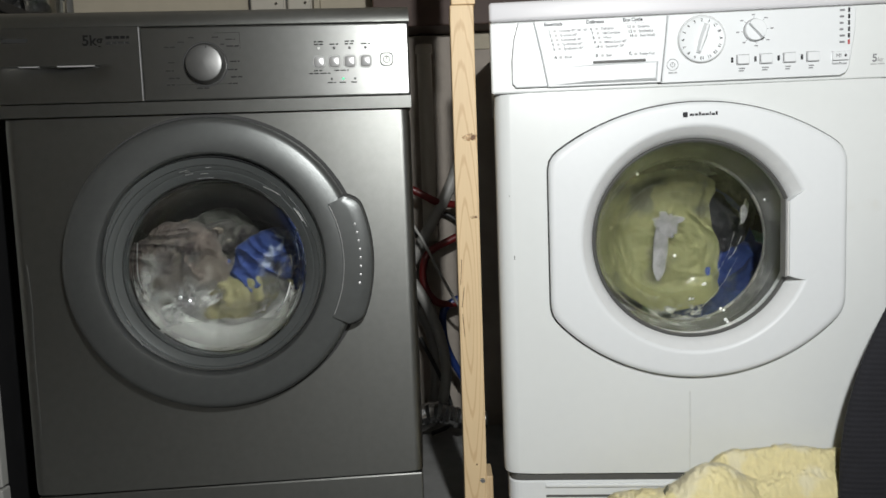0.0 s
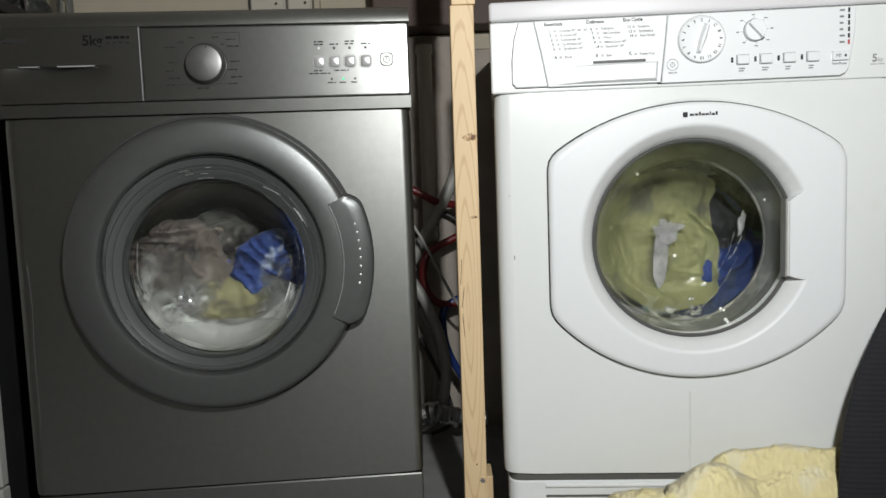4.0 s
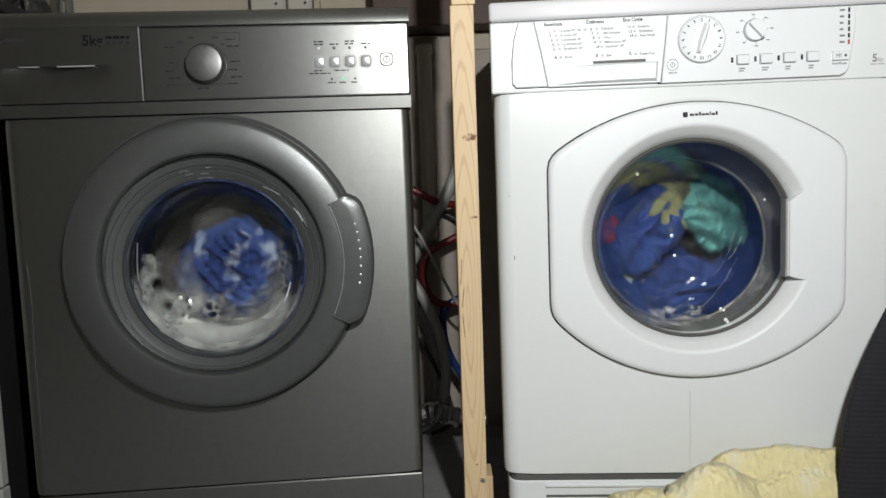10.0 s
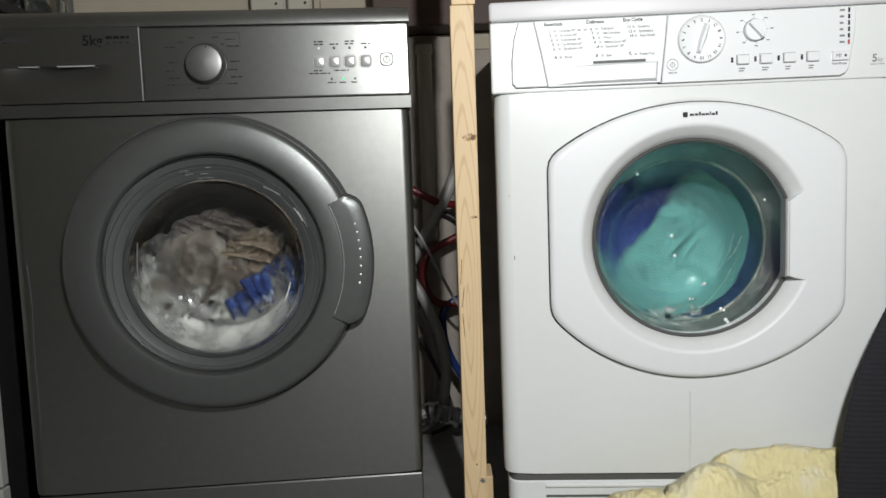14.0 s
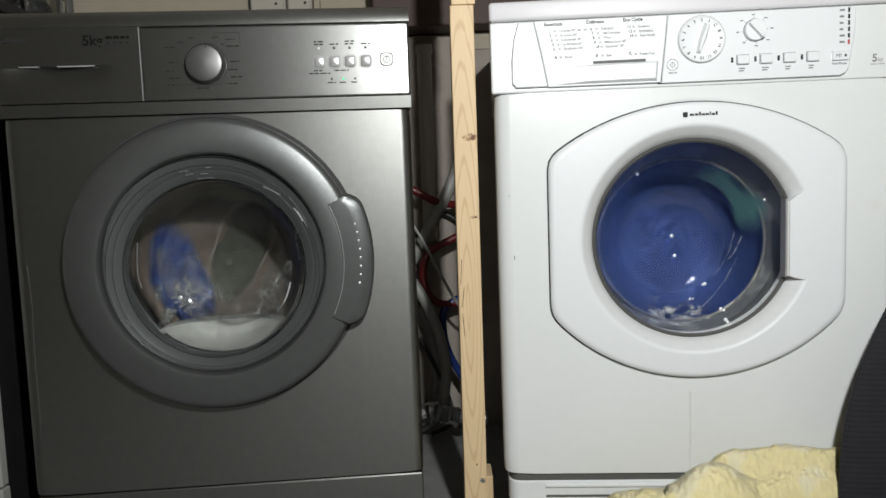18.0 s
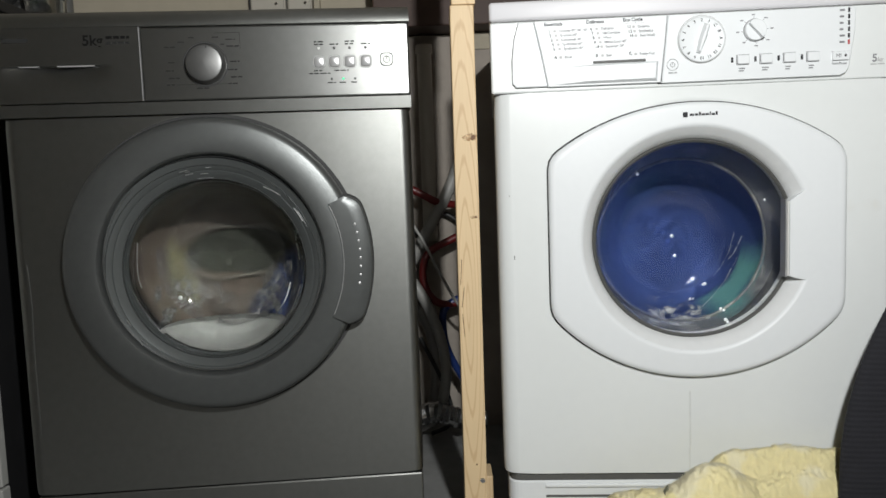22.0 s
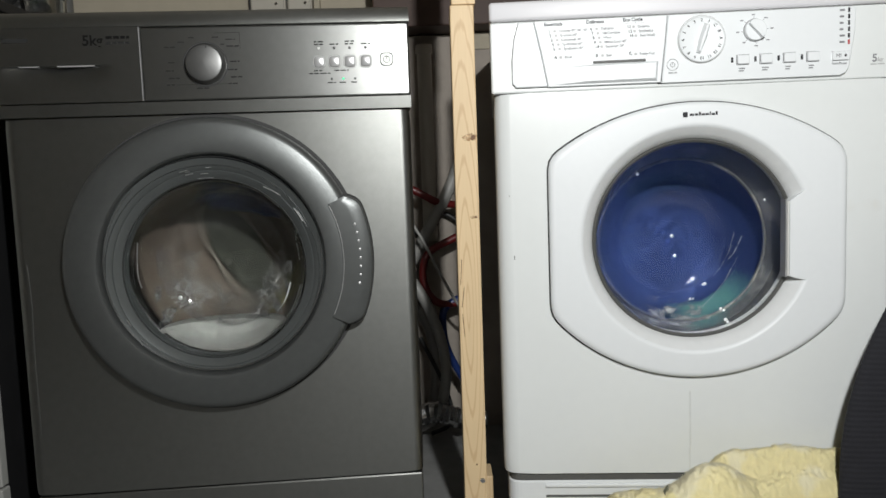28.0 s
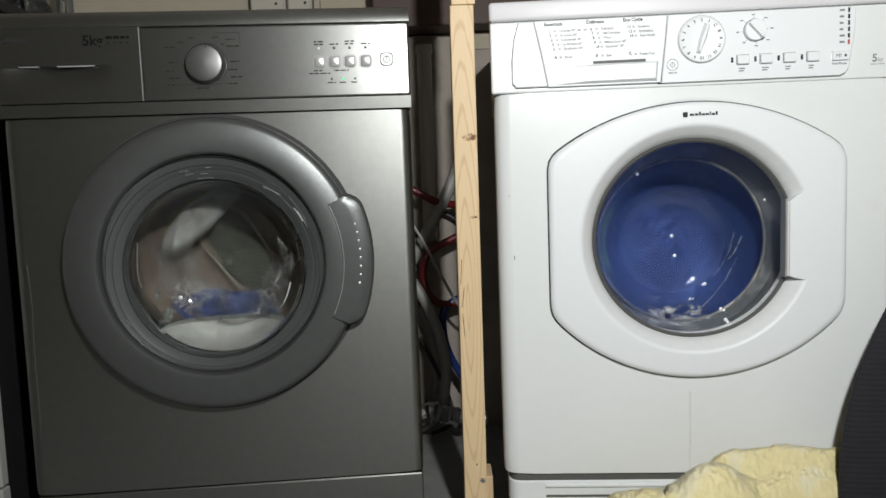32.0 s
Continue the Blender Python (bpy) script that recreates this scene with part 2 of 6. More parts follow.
def settling(m, scale, z0, z1, uneven, holes=0.0):
    """Suds that are dense low down and at the sides, thin out upwards with an uneven edge, and have round holes of burst bubbles."""
    n, l = m.node_tree.nodes, m.node_tree.links

    def calc(op, a, b):
        q = n.new("ShaderNodeMath")
        q.operation = op
        for k, v in enumerate((a, b)):
            if isinstance(v, float):
                q.inputs[k].default_value = v
            else:
                l.new(v, q.inputs[k])
        return q.outputs[0]

    def span(v, a, b, lo, hi, clamp=True):
        q = n.new("ShaderNodeMapRange")
        q.clamp = clamp
        for k, w in zip((1, 2, 3, 4), (a, b, lo, hi)):
            q.inputs[k].default_value = w
        l.new(v, q.inputs[0])
        return q.outputs[0]

    tc, tex, cut = n.new("ShaderNodeTexCoord"), n.new("ShaderNodeTexNoise"), n.new("ShaderNodeSeparateXYZ")
    tex.inputs["Scale"].default_value, tex.inputs["Detail"].default_value = scale, 7
    l.new(tc.outputs["Object"], tex.inputs["Vector"]), l.new(tc.outputs["Object"], cut.inputs[0])
    side = calc("MULTIPLY", calc("MULTIPLY", cut.outputs["X"], cut.outputs["X"]), 3.2)
    fall = span(calc("SUBTRACT", cut.outputs["Z"], side), z0, z1, 1.0, 0.0, False)
    total = calc("ADD", fall, span(tex.outputs["Fac"], 0.3, 0.7, -uneven, uneven))
    cover = span(total, 0.15, 1.0, 0.0, 0.97)
    if holes:
        bend, cells, where = n.new("ShaderNodeVectorMath"), n.new("ShaderNodeTexVoronoi"), n.new("ShaderNodeTexNoise")
        bend.operation = "MULTIPLY_ADD"
        bend.inputs[1].default_value = (0.035, 0.035, 0.035)
        cells.inputs["Scale"].default_value, where.inputs["Scale"].default_value = 75, 17
        l.new(tex.outputs["Color"], bend.inputs[0]), l.new(tc.outputs["Object"], bend.inputs[2]), l.new(bend.outputs[0], cells.inputs["Vector"])
        l.new(tc.outputs["Object"], where.inputs["Vector"])
        size = calc("ADD", span(where.outputs["Fac"], 0.46, 0.72, -0.05, holes), span(fall, 1.05, 0.5, -0.6, 0.10))
        cover = calc("MULTIPLY", cover, span(calc("SUBTRACT", cells.outputs["Distance"], size), 0.0, 0.10, 0.05, 1.0))
    clear, mix = n.new("ShaderNodeBsdfTransparent"), n.new("ShaderNodeMixShader")
    l.new(cover, mix.inputs[0]), l.new(clear.outputs[0], mix.inputs[1])
    l.new(n["Principled BSDF"].outputs[0], mix.inputs[2]), l.new(mix.outputs[0], n["Material Output"].inputs[0])


settling(VEIL, 22, -0.150, -0.045, 0.58, 0.42)
settling(SUDS, 60, -0.150, -0.108, 0.7)
lacy(SOFT_FOAM, 38, 0.14, 0.52)
lacy(WOOD_STAIN, 220, 0.35, 0.75)
lacy(MILK, 40, 0.0, 0.85)


def cloth(name, color, suds=None, suds_scale=14.0, suds_at=0.6, pattern=None):
    m = make(name, color, 0.85, 0, 0.16, 90, 0.18, 160, wear=suds or pattern, wear_scale=suds_scale, wear_at=suds_at)
    m.node_tree.nodes["Principled BSDF"].inputs["Sheen Weight"].default_value = 0.05
    return m


BLUE = cloth("wet_blue_cotton", (0.0050, 0.0205, 0.102), pattern=(0.0078, 0.0270, 0.126), suds_scale=8, suds_at=0.54)
TEAL = cloth("wet_teal_terry", (0.066, 0.200, 0.188), pattern=(0.046, 0.145, 0.140), suds_scale=10, suds_at=0.55)
OLIVE = cloth("wet_olive_terry", (0.140, 0.139, 0.060), pattern=(0.068, 0.067, 0.038), suds_scale=12, suds_at=0.53)
MAROON = cloth("wet_maroon_cotton", (0.034, 0.016, 0.016), pattern=(0.050, 0.036, 0.034), suds_scale=16, suds_at=0.55)
RED = cloth("wet_red_cotton", (0.15, 0.010, 0.013))
BLACK = cloth("wet_black_cotton", (0.013, 0.013, 0.014))
SHIRT = cloth("wet_white_cotton", (0.34, 0.36, 0.33))
ASH = cloth("wet_grey_cotton", (0.13, 0.125, 0.125))
BLUE_SUDS = cloth("sudsy_blue_cotton", (0.013, 0.034, 0.140), (0.20, 0.23, 0.30), 22, 0.55)
BEIGE = cloth("beige_cotton", (0.086, 0.071, 0.058), (0.15, 0.135, 0.118), 22, 0.55)
HEM = cloth("white_hem_cotton", (0.19, 0.187, 0.178), (0.15, 0.147, 0.138), 22, 0.53)
PALE = cloth("pale_grey_cotton", (0.062, 0.058, 0.052), (0.020, 0.018, 0.017), 22, 0.53)
FLORAL = cloth("floral_cotton", (0.088, 0.070, 0.060), pattern=(0.026, 0.019, 0.018), suds_scale=30, suds_at=0.55)
DUVET = cloth("beige_duvet_cotton", (0.105, 0.082, 0.064), pattern=(0.078, 0.060, 0.047), suds_scale=14, suds_at=0.55)
PIPING = cloth("pale_piping", (0.17, 0.155, 0.13))
SAGE = cloth("sage_cotton", (0.044, 0.046, 0.036))
YELLOW = cloth("yellow_cotton", (0.165, 0.152, 0.078), (0.25, 0.25, 0.21), 12, 0.62)
TAN = cloth("tan_cotton", (0.13, 0.098, 0.070), (0.19, 0.17, 0.145), 20, 0.58)


# ---------------------------------------------------------------- mesh helpers
def part(name, bm, material, parent=None, label="", smooth=False):
    """One bmesh as one mesh object under a thing or a part."""
    bmesh.ops.recalc_face_normals(bm, faces=bm.faces)
    me = bpy.data.meshes.new(name)
    bm.to_mesh(me)
    bm.free()
    me.materials.append(material)
    if smooth:
        me.polygons.foreach_set("use_smooth", [True] * len(me.polygons))
        me.set_sharp_from_angle(angle=radians(40))
    ob = new(name, me)
    ob.parent = parent
    if label:
        ob["label"] = label
    return ob


def thing(name, m, label, category, group="", kind=""):
    ob = new(name)
    ob.matrix_world = m
    return tagged(ob, label, category, group, kind)


def block(x0, x1, y0, y1, z0, z1, bevel=0.0, seg=2, bm=None):
    bm = bm or bmesh.new()
    made = bmesh.ops.create_cube(bm, size=1)["verts"]
    for v in made:
        v.co = Vector((x0 if v.co.x < 0 else x1, y0 if v.co.y < 0 else y1, z0 if v.co.z < 0 else z1))
    if bevel:
        edges = list({e for v in made for e in v.link_edges})
        bmesh.ops.bevel(bm, geom=edges, offset=bevel, segments=seg, affect="EDGES", profile=0.5)
    return bm


def loft(rings, closed=True, cap_first=False, cap_last=False, bm=None, wrap=False):
    """Quads between rings of equally many points."""
    bm = bm or bmesh.new()
    rows = [[bm.verts.new(p) for p in ring] for ring in rings]
    n = len(rows[0])
    pairs = list(zip(rows, rows[1:])) + ([(rows[-1], rows[0])] if wrap else [])
    for a, b in pairs:
        for i in range(n if closed else n - 1):
            j = (i + 1) % n
            bm.faces.new((a[i], a[j], b[j], b[i]))
    if cap_first:
        bm.faces.new(rows[0])
    if cap_last:
        bm.faces.new(rows[-1])
    return bm


def circle(r, d, n=96, cx=0.0, cz=0.0, a0=0.0, a1=360.0, whole=True):
    """Points on a circle that faces along y."""
    m = n if whole else n - 1
    return [(cx + r * math.cos(radians(a0 + (a1 - a0) * i / m)), d, cz + r * math.sin(radians(a0 + (a1 - a0) * i / m))) for i in range(n)]


def lathe(profile, cx=0.0, cz=0.0, n=96, wrap=False, cap=False):
    return loft([circle(r, d, n, cx, cz) for r, d in profile], wrap=wrap, cap_last=cap)


def disc(r, y0, y1, cx, cz, bevel=0.001, n=48, bm=None):
    return loft([circle(r, y1, n, cx, cz), circle(r, y0 + bevel, n, cx, cz), circle(r - bevel, y0, n, cx, cz)], cap_first=True, cap_last=True, bm=bm)


def tube(points, radius, n=12, rings=14, ridge=0.0):
    """A hose through the points, smooth between them."""
    pts = [Vector(p) for p in points]
    path = []
    for i in range(len(pts) - 1):
        p0, p1, p2, p3 = pts[max(i - 1, 0)], pts[i], pts[i + 1], pts[min(i + 2, len(pts) - 1)]
        for k in range(rings):
            t = k / rings
            path.append(0.5 * ((2 * p1) + (p2 - p0) * t + (2 * p0 - 5 * p1 + 4 * p2 - p3) * t * t + (3 * p1 - p0 - 3 * p2 + p3) * t ** 3))
    path.append(pts[-1])
    out, side = [], Vector((0.3, 1, 0.2)).normalized()
    for i, p in enumerate(path):
        way = (path[min(i + 1, len(path) - 1)] - path[max(i - 1, 0)]).normalized()
        side = (side - way * side.dot(way)).normalized()
        other = way.cross(side)
        r = radius * (1 + (ridge if i % 2 else -ridge))
        out.append([p + r * (math.cos(a) * side + math.sin(a) * other) for a in (2 * math.pi * k / n for k in range(n))])
    return loft(out, cap_first=True, cap_last=True)


def rect_ring(x0, x1, z0, z1, y, r, n):
    """n points round a rectangle with corner radius r, sorted by angle round its middle."""
    cx, cz, hx, hz = (x0 + x1) / 2, (z0 + z1) / 2, (x1 - x0) / 2, (z1 - z0) / 2
    out, turns = [], [2 * math.pi * i / n for i in range(n)]
    for sx, sz in ((1, 1), (-1, 1), (-1, -1), (1, -1)):
        corner = math.atan2(sz * hz, sx * hx) % (2 * math.pi)
        turns[round(corner / (2 * math.pi) * n) % n] = corner
    for a in turns:
        c, s = math.cos(a), math.sin(a)
        k = min(hx / abs(c) if abs(c) > 1e-9 else 1e9, hz / abs(s) if abs(s) > 1e-9 else 1e9)
        x, z = c * k, s * k
        ex, ez = abs(x) - (hx - r), abs(z) - (hz - r)
        if ex > 0 and ez > 0:
            q = math.hypot(ex, ez)
            if q > r:
                x, z = math.copysign(hx - r + ex * r / q, x), math.copysign(hz - r + ez * r / q, z)
        out.append((cx + x, y, cz + z))
    return out


def text(body, size, parent, x, y, z, material, align="LEFT", shear=0.0, name="lettering", turn=0.0, label=""):
    """Lettering on a front that faces -y, as a thin mesh."""
    cu = bpy.data.curves.new("lettering", "FONT")
    cu.body, cu.size, cu.align_x, cu.align_y, cu.extrude, cu.shear, cu.resolution_u = body, size, align, "CENTER", 0.0002, shear, 3
    cu.offset = size * 0.02
    tmp = bpy.data.objects.new("lettering_curve", cu)
    scene.collection.objects.link(tmp)
    me = bpy.data.meshes.new_from_object(tmp)
    bpy.data.objects.remove(tmp)
    me.materials.clear()
    me.materials.append(material)
    ob = new(name, me)
    ob.parent = parent
    ob.matrix_basis = pose(x, y, z, 90, 0, 0) @ pose(0, 0, 0, 0, 0, turn)
    if label:
        ob["label"] = label
    return ob


def bar(parent, x, z, w, h, y, material, name="printed_bar"):
    return part(name, block(x, x + w, y - 0.0004, y + 0.001, z - h / 2, z + h / 2), material, parent)


def scribble(parent, x, z, w, h, y, material):
    """A line of print too small to read: word-long bars."""
    bm, at = bmesh.new(), 0.0
    while at < w - 0.002:
        k = min(random.uniform(0.004, 0.010), w - at)
        block(x + at, x + at + k, y - 0.0004, y + 0.001, z - h / 2, z + h / 2, bm=bm)
        at += k + 0.0018
    return part("printed_line", bm, material, parent)


def crumple(rx, rz, thick, seed, fold=0.012, cup=0.0, chord=None, cup_at=0.118, ragged=0.2, na=130, nr=34, fold_scale=16.0):
    """A folded heap of cloth seen from -y: round or oval, uneven edge, ridged folds; cup bends its rim towards -y; chord cuts a side off."""
    bm = bmesh.new()
    off = Vector((seed * 7.31, seed * 3.17, seed * 1.93))
    front, back = [], []
    lean = random.Random(seed).uniform(0, math.pi)
    ca, sa = math.cos(lean), math.sin(lean)
    for i in range(nr + 1):
        q = i / nr
        fr, bk = [], []
        for k in range(na):
            a = 2 * math.pi * k / na
            edge = 1 + ragged * noise.noise(Vector((math.cos(a) * 1.6, math.sin(a) * 1.6, 0)) + off) + ragged * 0.5 * noise.noise(Vector((math.cos(a) * 5, math.sin(a) * 5, 3)) + off)
            x, z = rx * q * edge * math.cos(a), rz * q * edge * math.sin(a)
            if chord is not None and x > chord:
                x = chord + (x - chord) * 0.06
            r = math.hypot(x, z)
            warp = 0.03 * noise.noise(Vector((x, z, 0)) * 9 + off)
            u, v = x * ca + z * sa + warp, -x * sa + z * ca
            ridge = 1 - 2 * abs(noise.noise(Vector((u * fold_scale * 1.9, v * fold_scale * 0.55, 0)) + off))
            second = 1 - 2 * abs(noise.noise(Vector((u * fold_scale * 1.1 + v * fold_scale * 2.2, v * fold_scale * 1.6 - u * fold_scale, 9)) + off))
            small = noise.noise(Vector((x * 75, z * 75, 5)) + off)
            y = -fold * ridge - fold * 0.45 * second - fold * 0.22 * small
            roll = thick * (1 - math.sqrt(max(0.0, 1 - q ** 6)))
            bend = -cup * min(1.0, max(0.0, (r - cup_at) / 0.05)) ** 1.3 if cup else 0.0
            fr.append((x, y + roll * 0.5 + bend, z))
            bk.append((x, thick - roll * 0.5 + y * 0.3 + bend, z))
        front.append(fr), back.append(bk)
    rows = [[bm.verts.new(p) for p in ring] for ring in reversed(back[1:])] + [[bm.verts.new(p) for p in ring] for ring in reversed(front[1:])][::-1]
    mid_b, mid_f = bm.verts.new(back[0][0]), bm.verts.new(front[0][0])
    nb = len(back) - 1
    backs, fronts = rows[:nb], rows[nb:]
    for group in (backs[::-1], fronts):
        for a, b in zip(group, group[1:]):
            for i in range(na):
                j = (i + 1) % na
                bm.faces.new((a[i], a[j], b[j], b[i]))
    for i in range(na):
        j = (i + 1) % na
        bm.faces.new((mid_b, backs[-1][i], backs[-1][j]))
        bm.faces.new((mid_f, fronts[0][i], fronts[0][j]))
        bm.faces.new((backs[0][i], backs[0][j], fronts[-1][j], fronts[-1][i]))
    return bm


# ---------------------------------------------------------------- the place
def setting(name, bm, material, label):
    return tagged(part(name, bm, material), label, kind="structure")


setting("floor", block(-1.6, 2.2, -2.6, 0.74, -0.08, 0.0), CONCRETE, "bare grey concrete floor under the machines")
setting("wall_back", block(-1.6, 2.2, 0.64, 0.74, 0.0, 2.4), PLASTER, "cream painted plaster wall behind the machines")
# unseen walls and ceiling, added to bounce light back as fill
setting("wall_left", block(-1.7, -1.6, -2.6, 0.74, 0.0, 2.4), ROOM, "unseen painted side wall, added for bounced light")
setting("wall_right", block(2.2, 2.3, -2.6, 0.74, 0.0, 2.4), ROOM, "unseen painted side wall, added for bounced light")
setting("wall_front", block(-1.7, 2.3, -2.7, -2.6, 0.0, 2.4), ROOM, "unseen painted wall facing the machines, added for bounced light")
setting("ceiling", block(-1.7, 2.3, -2.7, 0.74, 2.4, 2.5), ROOM, "unseen painted ceiling, added for bounced light")
unit = thing("storage_cabinet", pose(-0.510, 0.0, 0.0), "pale painted cabinet standing beside the silver machine", "cabinet")
part("body", block(-0.25, 0.136, 0.02, 0.6, 0.0, 0.88, 0.002), DARK_SIDE, unit)
part("top", block(-0.26, 0.138, 0.0, 0.61, 0.881, 0.9, 0.002), DARK_SIDE, unit)
part("front_panel", block(-0.25, 0.138, 0.0, 0.019, 0.118, 0.878, 0.002), SKIRT, unit)
part("plinth", block(-0.25, 0.1395, -0.004, 0.019, 0.0, 0.115, 0.002), SKIRT, unit)

# timber frame between the machines
post = thing("timber_post", pose(0.3795, 0.012, 0.0, 0, 0.15, 0), "rough pale pine stud standing between two washing machines", "timber post")
part("stud", block(-0.0185, 0.0175, 0.0, 0.075, 0.0, 0.842, 0.0015), PINE, post)
part("upper_stud", block(-0.016, 0.0205, 0.004, 0.075, 0.8435, 1.5, 0.0015), PINE, post)
for x, z, r in ((0.0105, 0.643, 0.0036), (0.012, 0.520, 0.0016), (0.002, 0.124, 0.0014)):
    part("knot", crumple(r, r * 1.15, 0.0016, 70 + round(z * 100), 0.0002, ragged=0.5, na=28, nr=5), KNOT, post, smooth=True).matrix_basis = pose(x, -0.0006, z)
part("knot_stain", crumple(0.0105, 0.0062, 0.0012, 75, 0.0001, ragged=0.5, na=40, nr=6), WOOD_STAIN, post).matrix_basis = pose(0.0065, -0.0004, 0.643)
part("knot_stain", crumple(0.0055, 0.0026, 0.0012, 76, 0.0001, ragged=0.5, na=40, nr=6), WOOD_STAIN, post).matrix_basis = pose(0.0085, -0.0004, 0.520)
for x, z, h, lean in ((-0.0135, 0.435, 0.020, 4), (-0.0115, 0.395, 0.016, 8), (-0.012, 0.350, 0.018, -4)):
    part("split", block(-0.0005, 0.0005, -0.0004, 0.002, -h, h), KNOT, post).matrix_basis = pose(x, 0, z, 0, lean, 0)
screw = part("screw", disc(0.0042, -0.0018, 0.004, 0.0105, 0.097, 0.001, 20), CHROME, post, "bright crosshead screw")
part("slot", block(0.0075, 0.0135, -0.0022, -0.001, 0.0964, 0.0976), SEAM, screw)
tagged(part("wood_block", block(0.387, 0.412, 0.10, 0.16, 0.0, 0.068, 0.002), PINE), "short pine offcut standing on the floor by the stud", "wood block")

# sheet added to dim the wall where little light reaches
backing = tagged(part("backing_board", block(0.392, 1.1, 0.575, 0.64, 0.0, 0.866, 0.002), SHADE_GREY), "dull grey sheet added to dim the wall behind the white machine", "board")
# real board; its left end is lengthened to stand in for its cast shadow
board = tagged(part("shelf_board", block(0.208, 1.15, 0.50, 0.64, 0.907, 1.25, 0.003), BROWN), "dark brown stained board on the back wall, lengthened over its shadow", "board")
patch = tagged(part("wall_batten", block(0.405, 1.1, 0.585, 0.64, 0.868, 0.905, 0.002), PLASTER), "cream painted batten under the brown board", "batten")

# twin electrical box on the wall
for x0, x1 in ((-0.078, 0.002), (0.006, 0.062)):
    box = thing("wall_socket", pose((x0 + x1) / 2, 0.64, 0.99), "white plastic electrical box on the cream wall", "wall socket", "sockets on the back wall")
    w = (x1 - x0) / 2
    part("back_box", block(-w, w, -0.03, 0.0, -0.045, 0.075, 0.003), WALL_BOX, box)
    part("cover", block(-w + 0.003, w - 0.003, -0.036, -0.0302, -0.042, 0.072, 0.002), WALL_BOX, box)
    part("screw", disc(0.0035, -0.0385, -0.036, w * 0.5, -0.002, 0.0008, 16), CHROME, box)
    part("cable", tube([(-w - 0.003, -0.012, -0.045), (-w - 0.004, -0.014, 0.02), (-w - 0.003, -0.012, 0.09)], 0.0035, 8, 5), CABLE, box)
tagged(part("conduit", block(0.064, 0.078, 0.622, 0.64, 0.86, 1.3, 0.002), PLASTER), "cream painted conduit strip running up the wall", "conduit")

# bits on the cabinet
jar = thing("glass_jar", pose(-0.440, 0.40, 0.90), "clear glass clip-top jar with a wire bail", "jar")
part("body", lathe([(0.0, 0.0), (0.036, 0.0), (0.040, 0.006), (0.040, 0.085), (0.034, 0.10), (0.034, 0.112), (0.031, 0.112), (0.031, 0.098), (0.037, 0.083), (0.037, 0.008), (0.0, 0.006)], n=40), GLASS, jar, smooth=True)
jar.children[0].matrix_basis = pose(0, 0, 0, 90, 0, 0)
part("wire_bail", tube([(0.036, 0, 0.06), (0.046, 0, 0.09), (0.040, 0, 0.118), (0.0, 0, 0.124), (-0.040, 0, 0.118), (-0.046, 0, 0.09), (-0.036, 0, 0.06)], 0.002, 8, 6), CHROME, jar)
part("lid", disc(0.034, -0.006, 0.006, 0, 0, 0.002), GLASS, jar).matrix_basis = pose(0, 0, 0.119, 90, 0, 0)
tin = thing("storage_tin", pose(-0.4445, 0.50, 0.90), "dull grey metal can beside a glass jar", "tin")
part("can", lathe([(0.0, 0.0), (0.0145, 0.0), (0.0145, 0.16), (0.0125, 0.164), (0.0, 0.164)], n=40), GREY_STRIP, tin, smooth=True).matrix_basis = pose(0, 0, 0, 90, 0, 0)
bag = tagged(part("dark_bag", crumple(0.075, 0.085, 0.06, 41, 0.012), CABLE), "crumpled dark plastic bag", "bag")
bag.matrix_world = pose(-0.53, 0.42, 0.965)

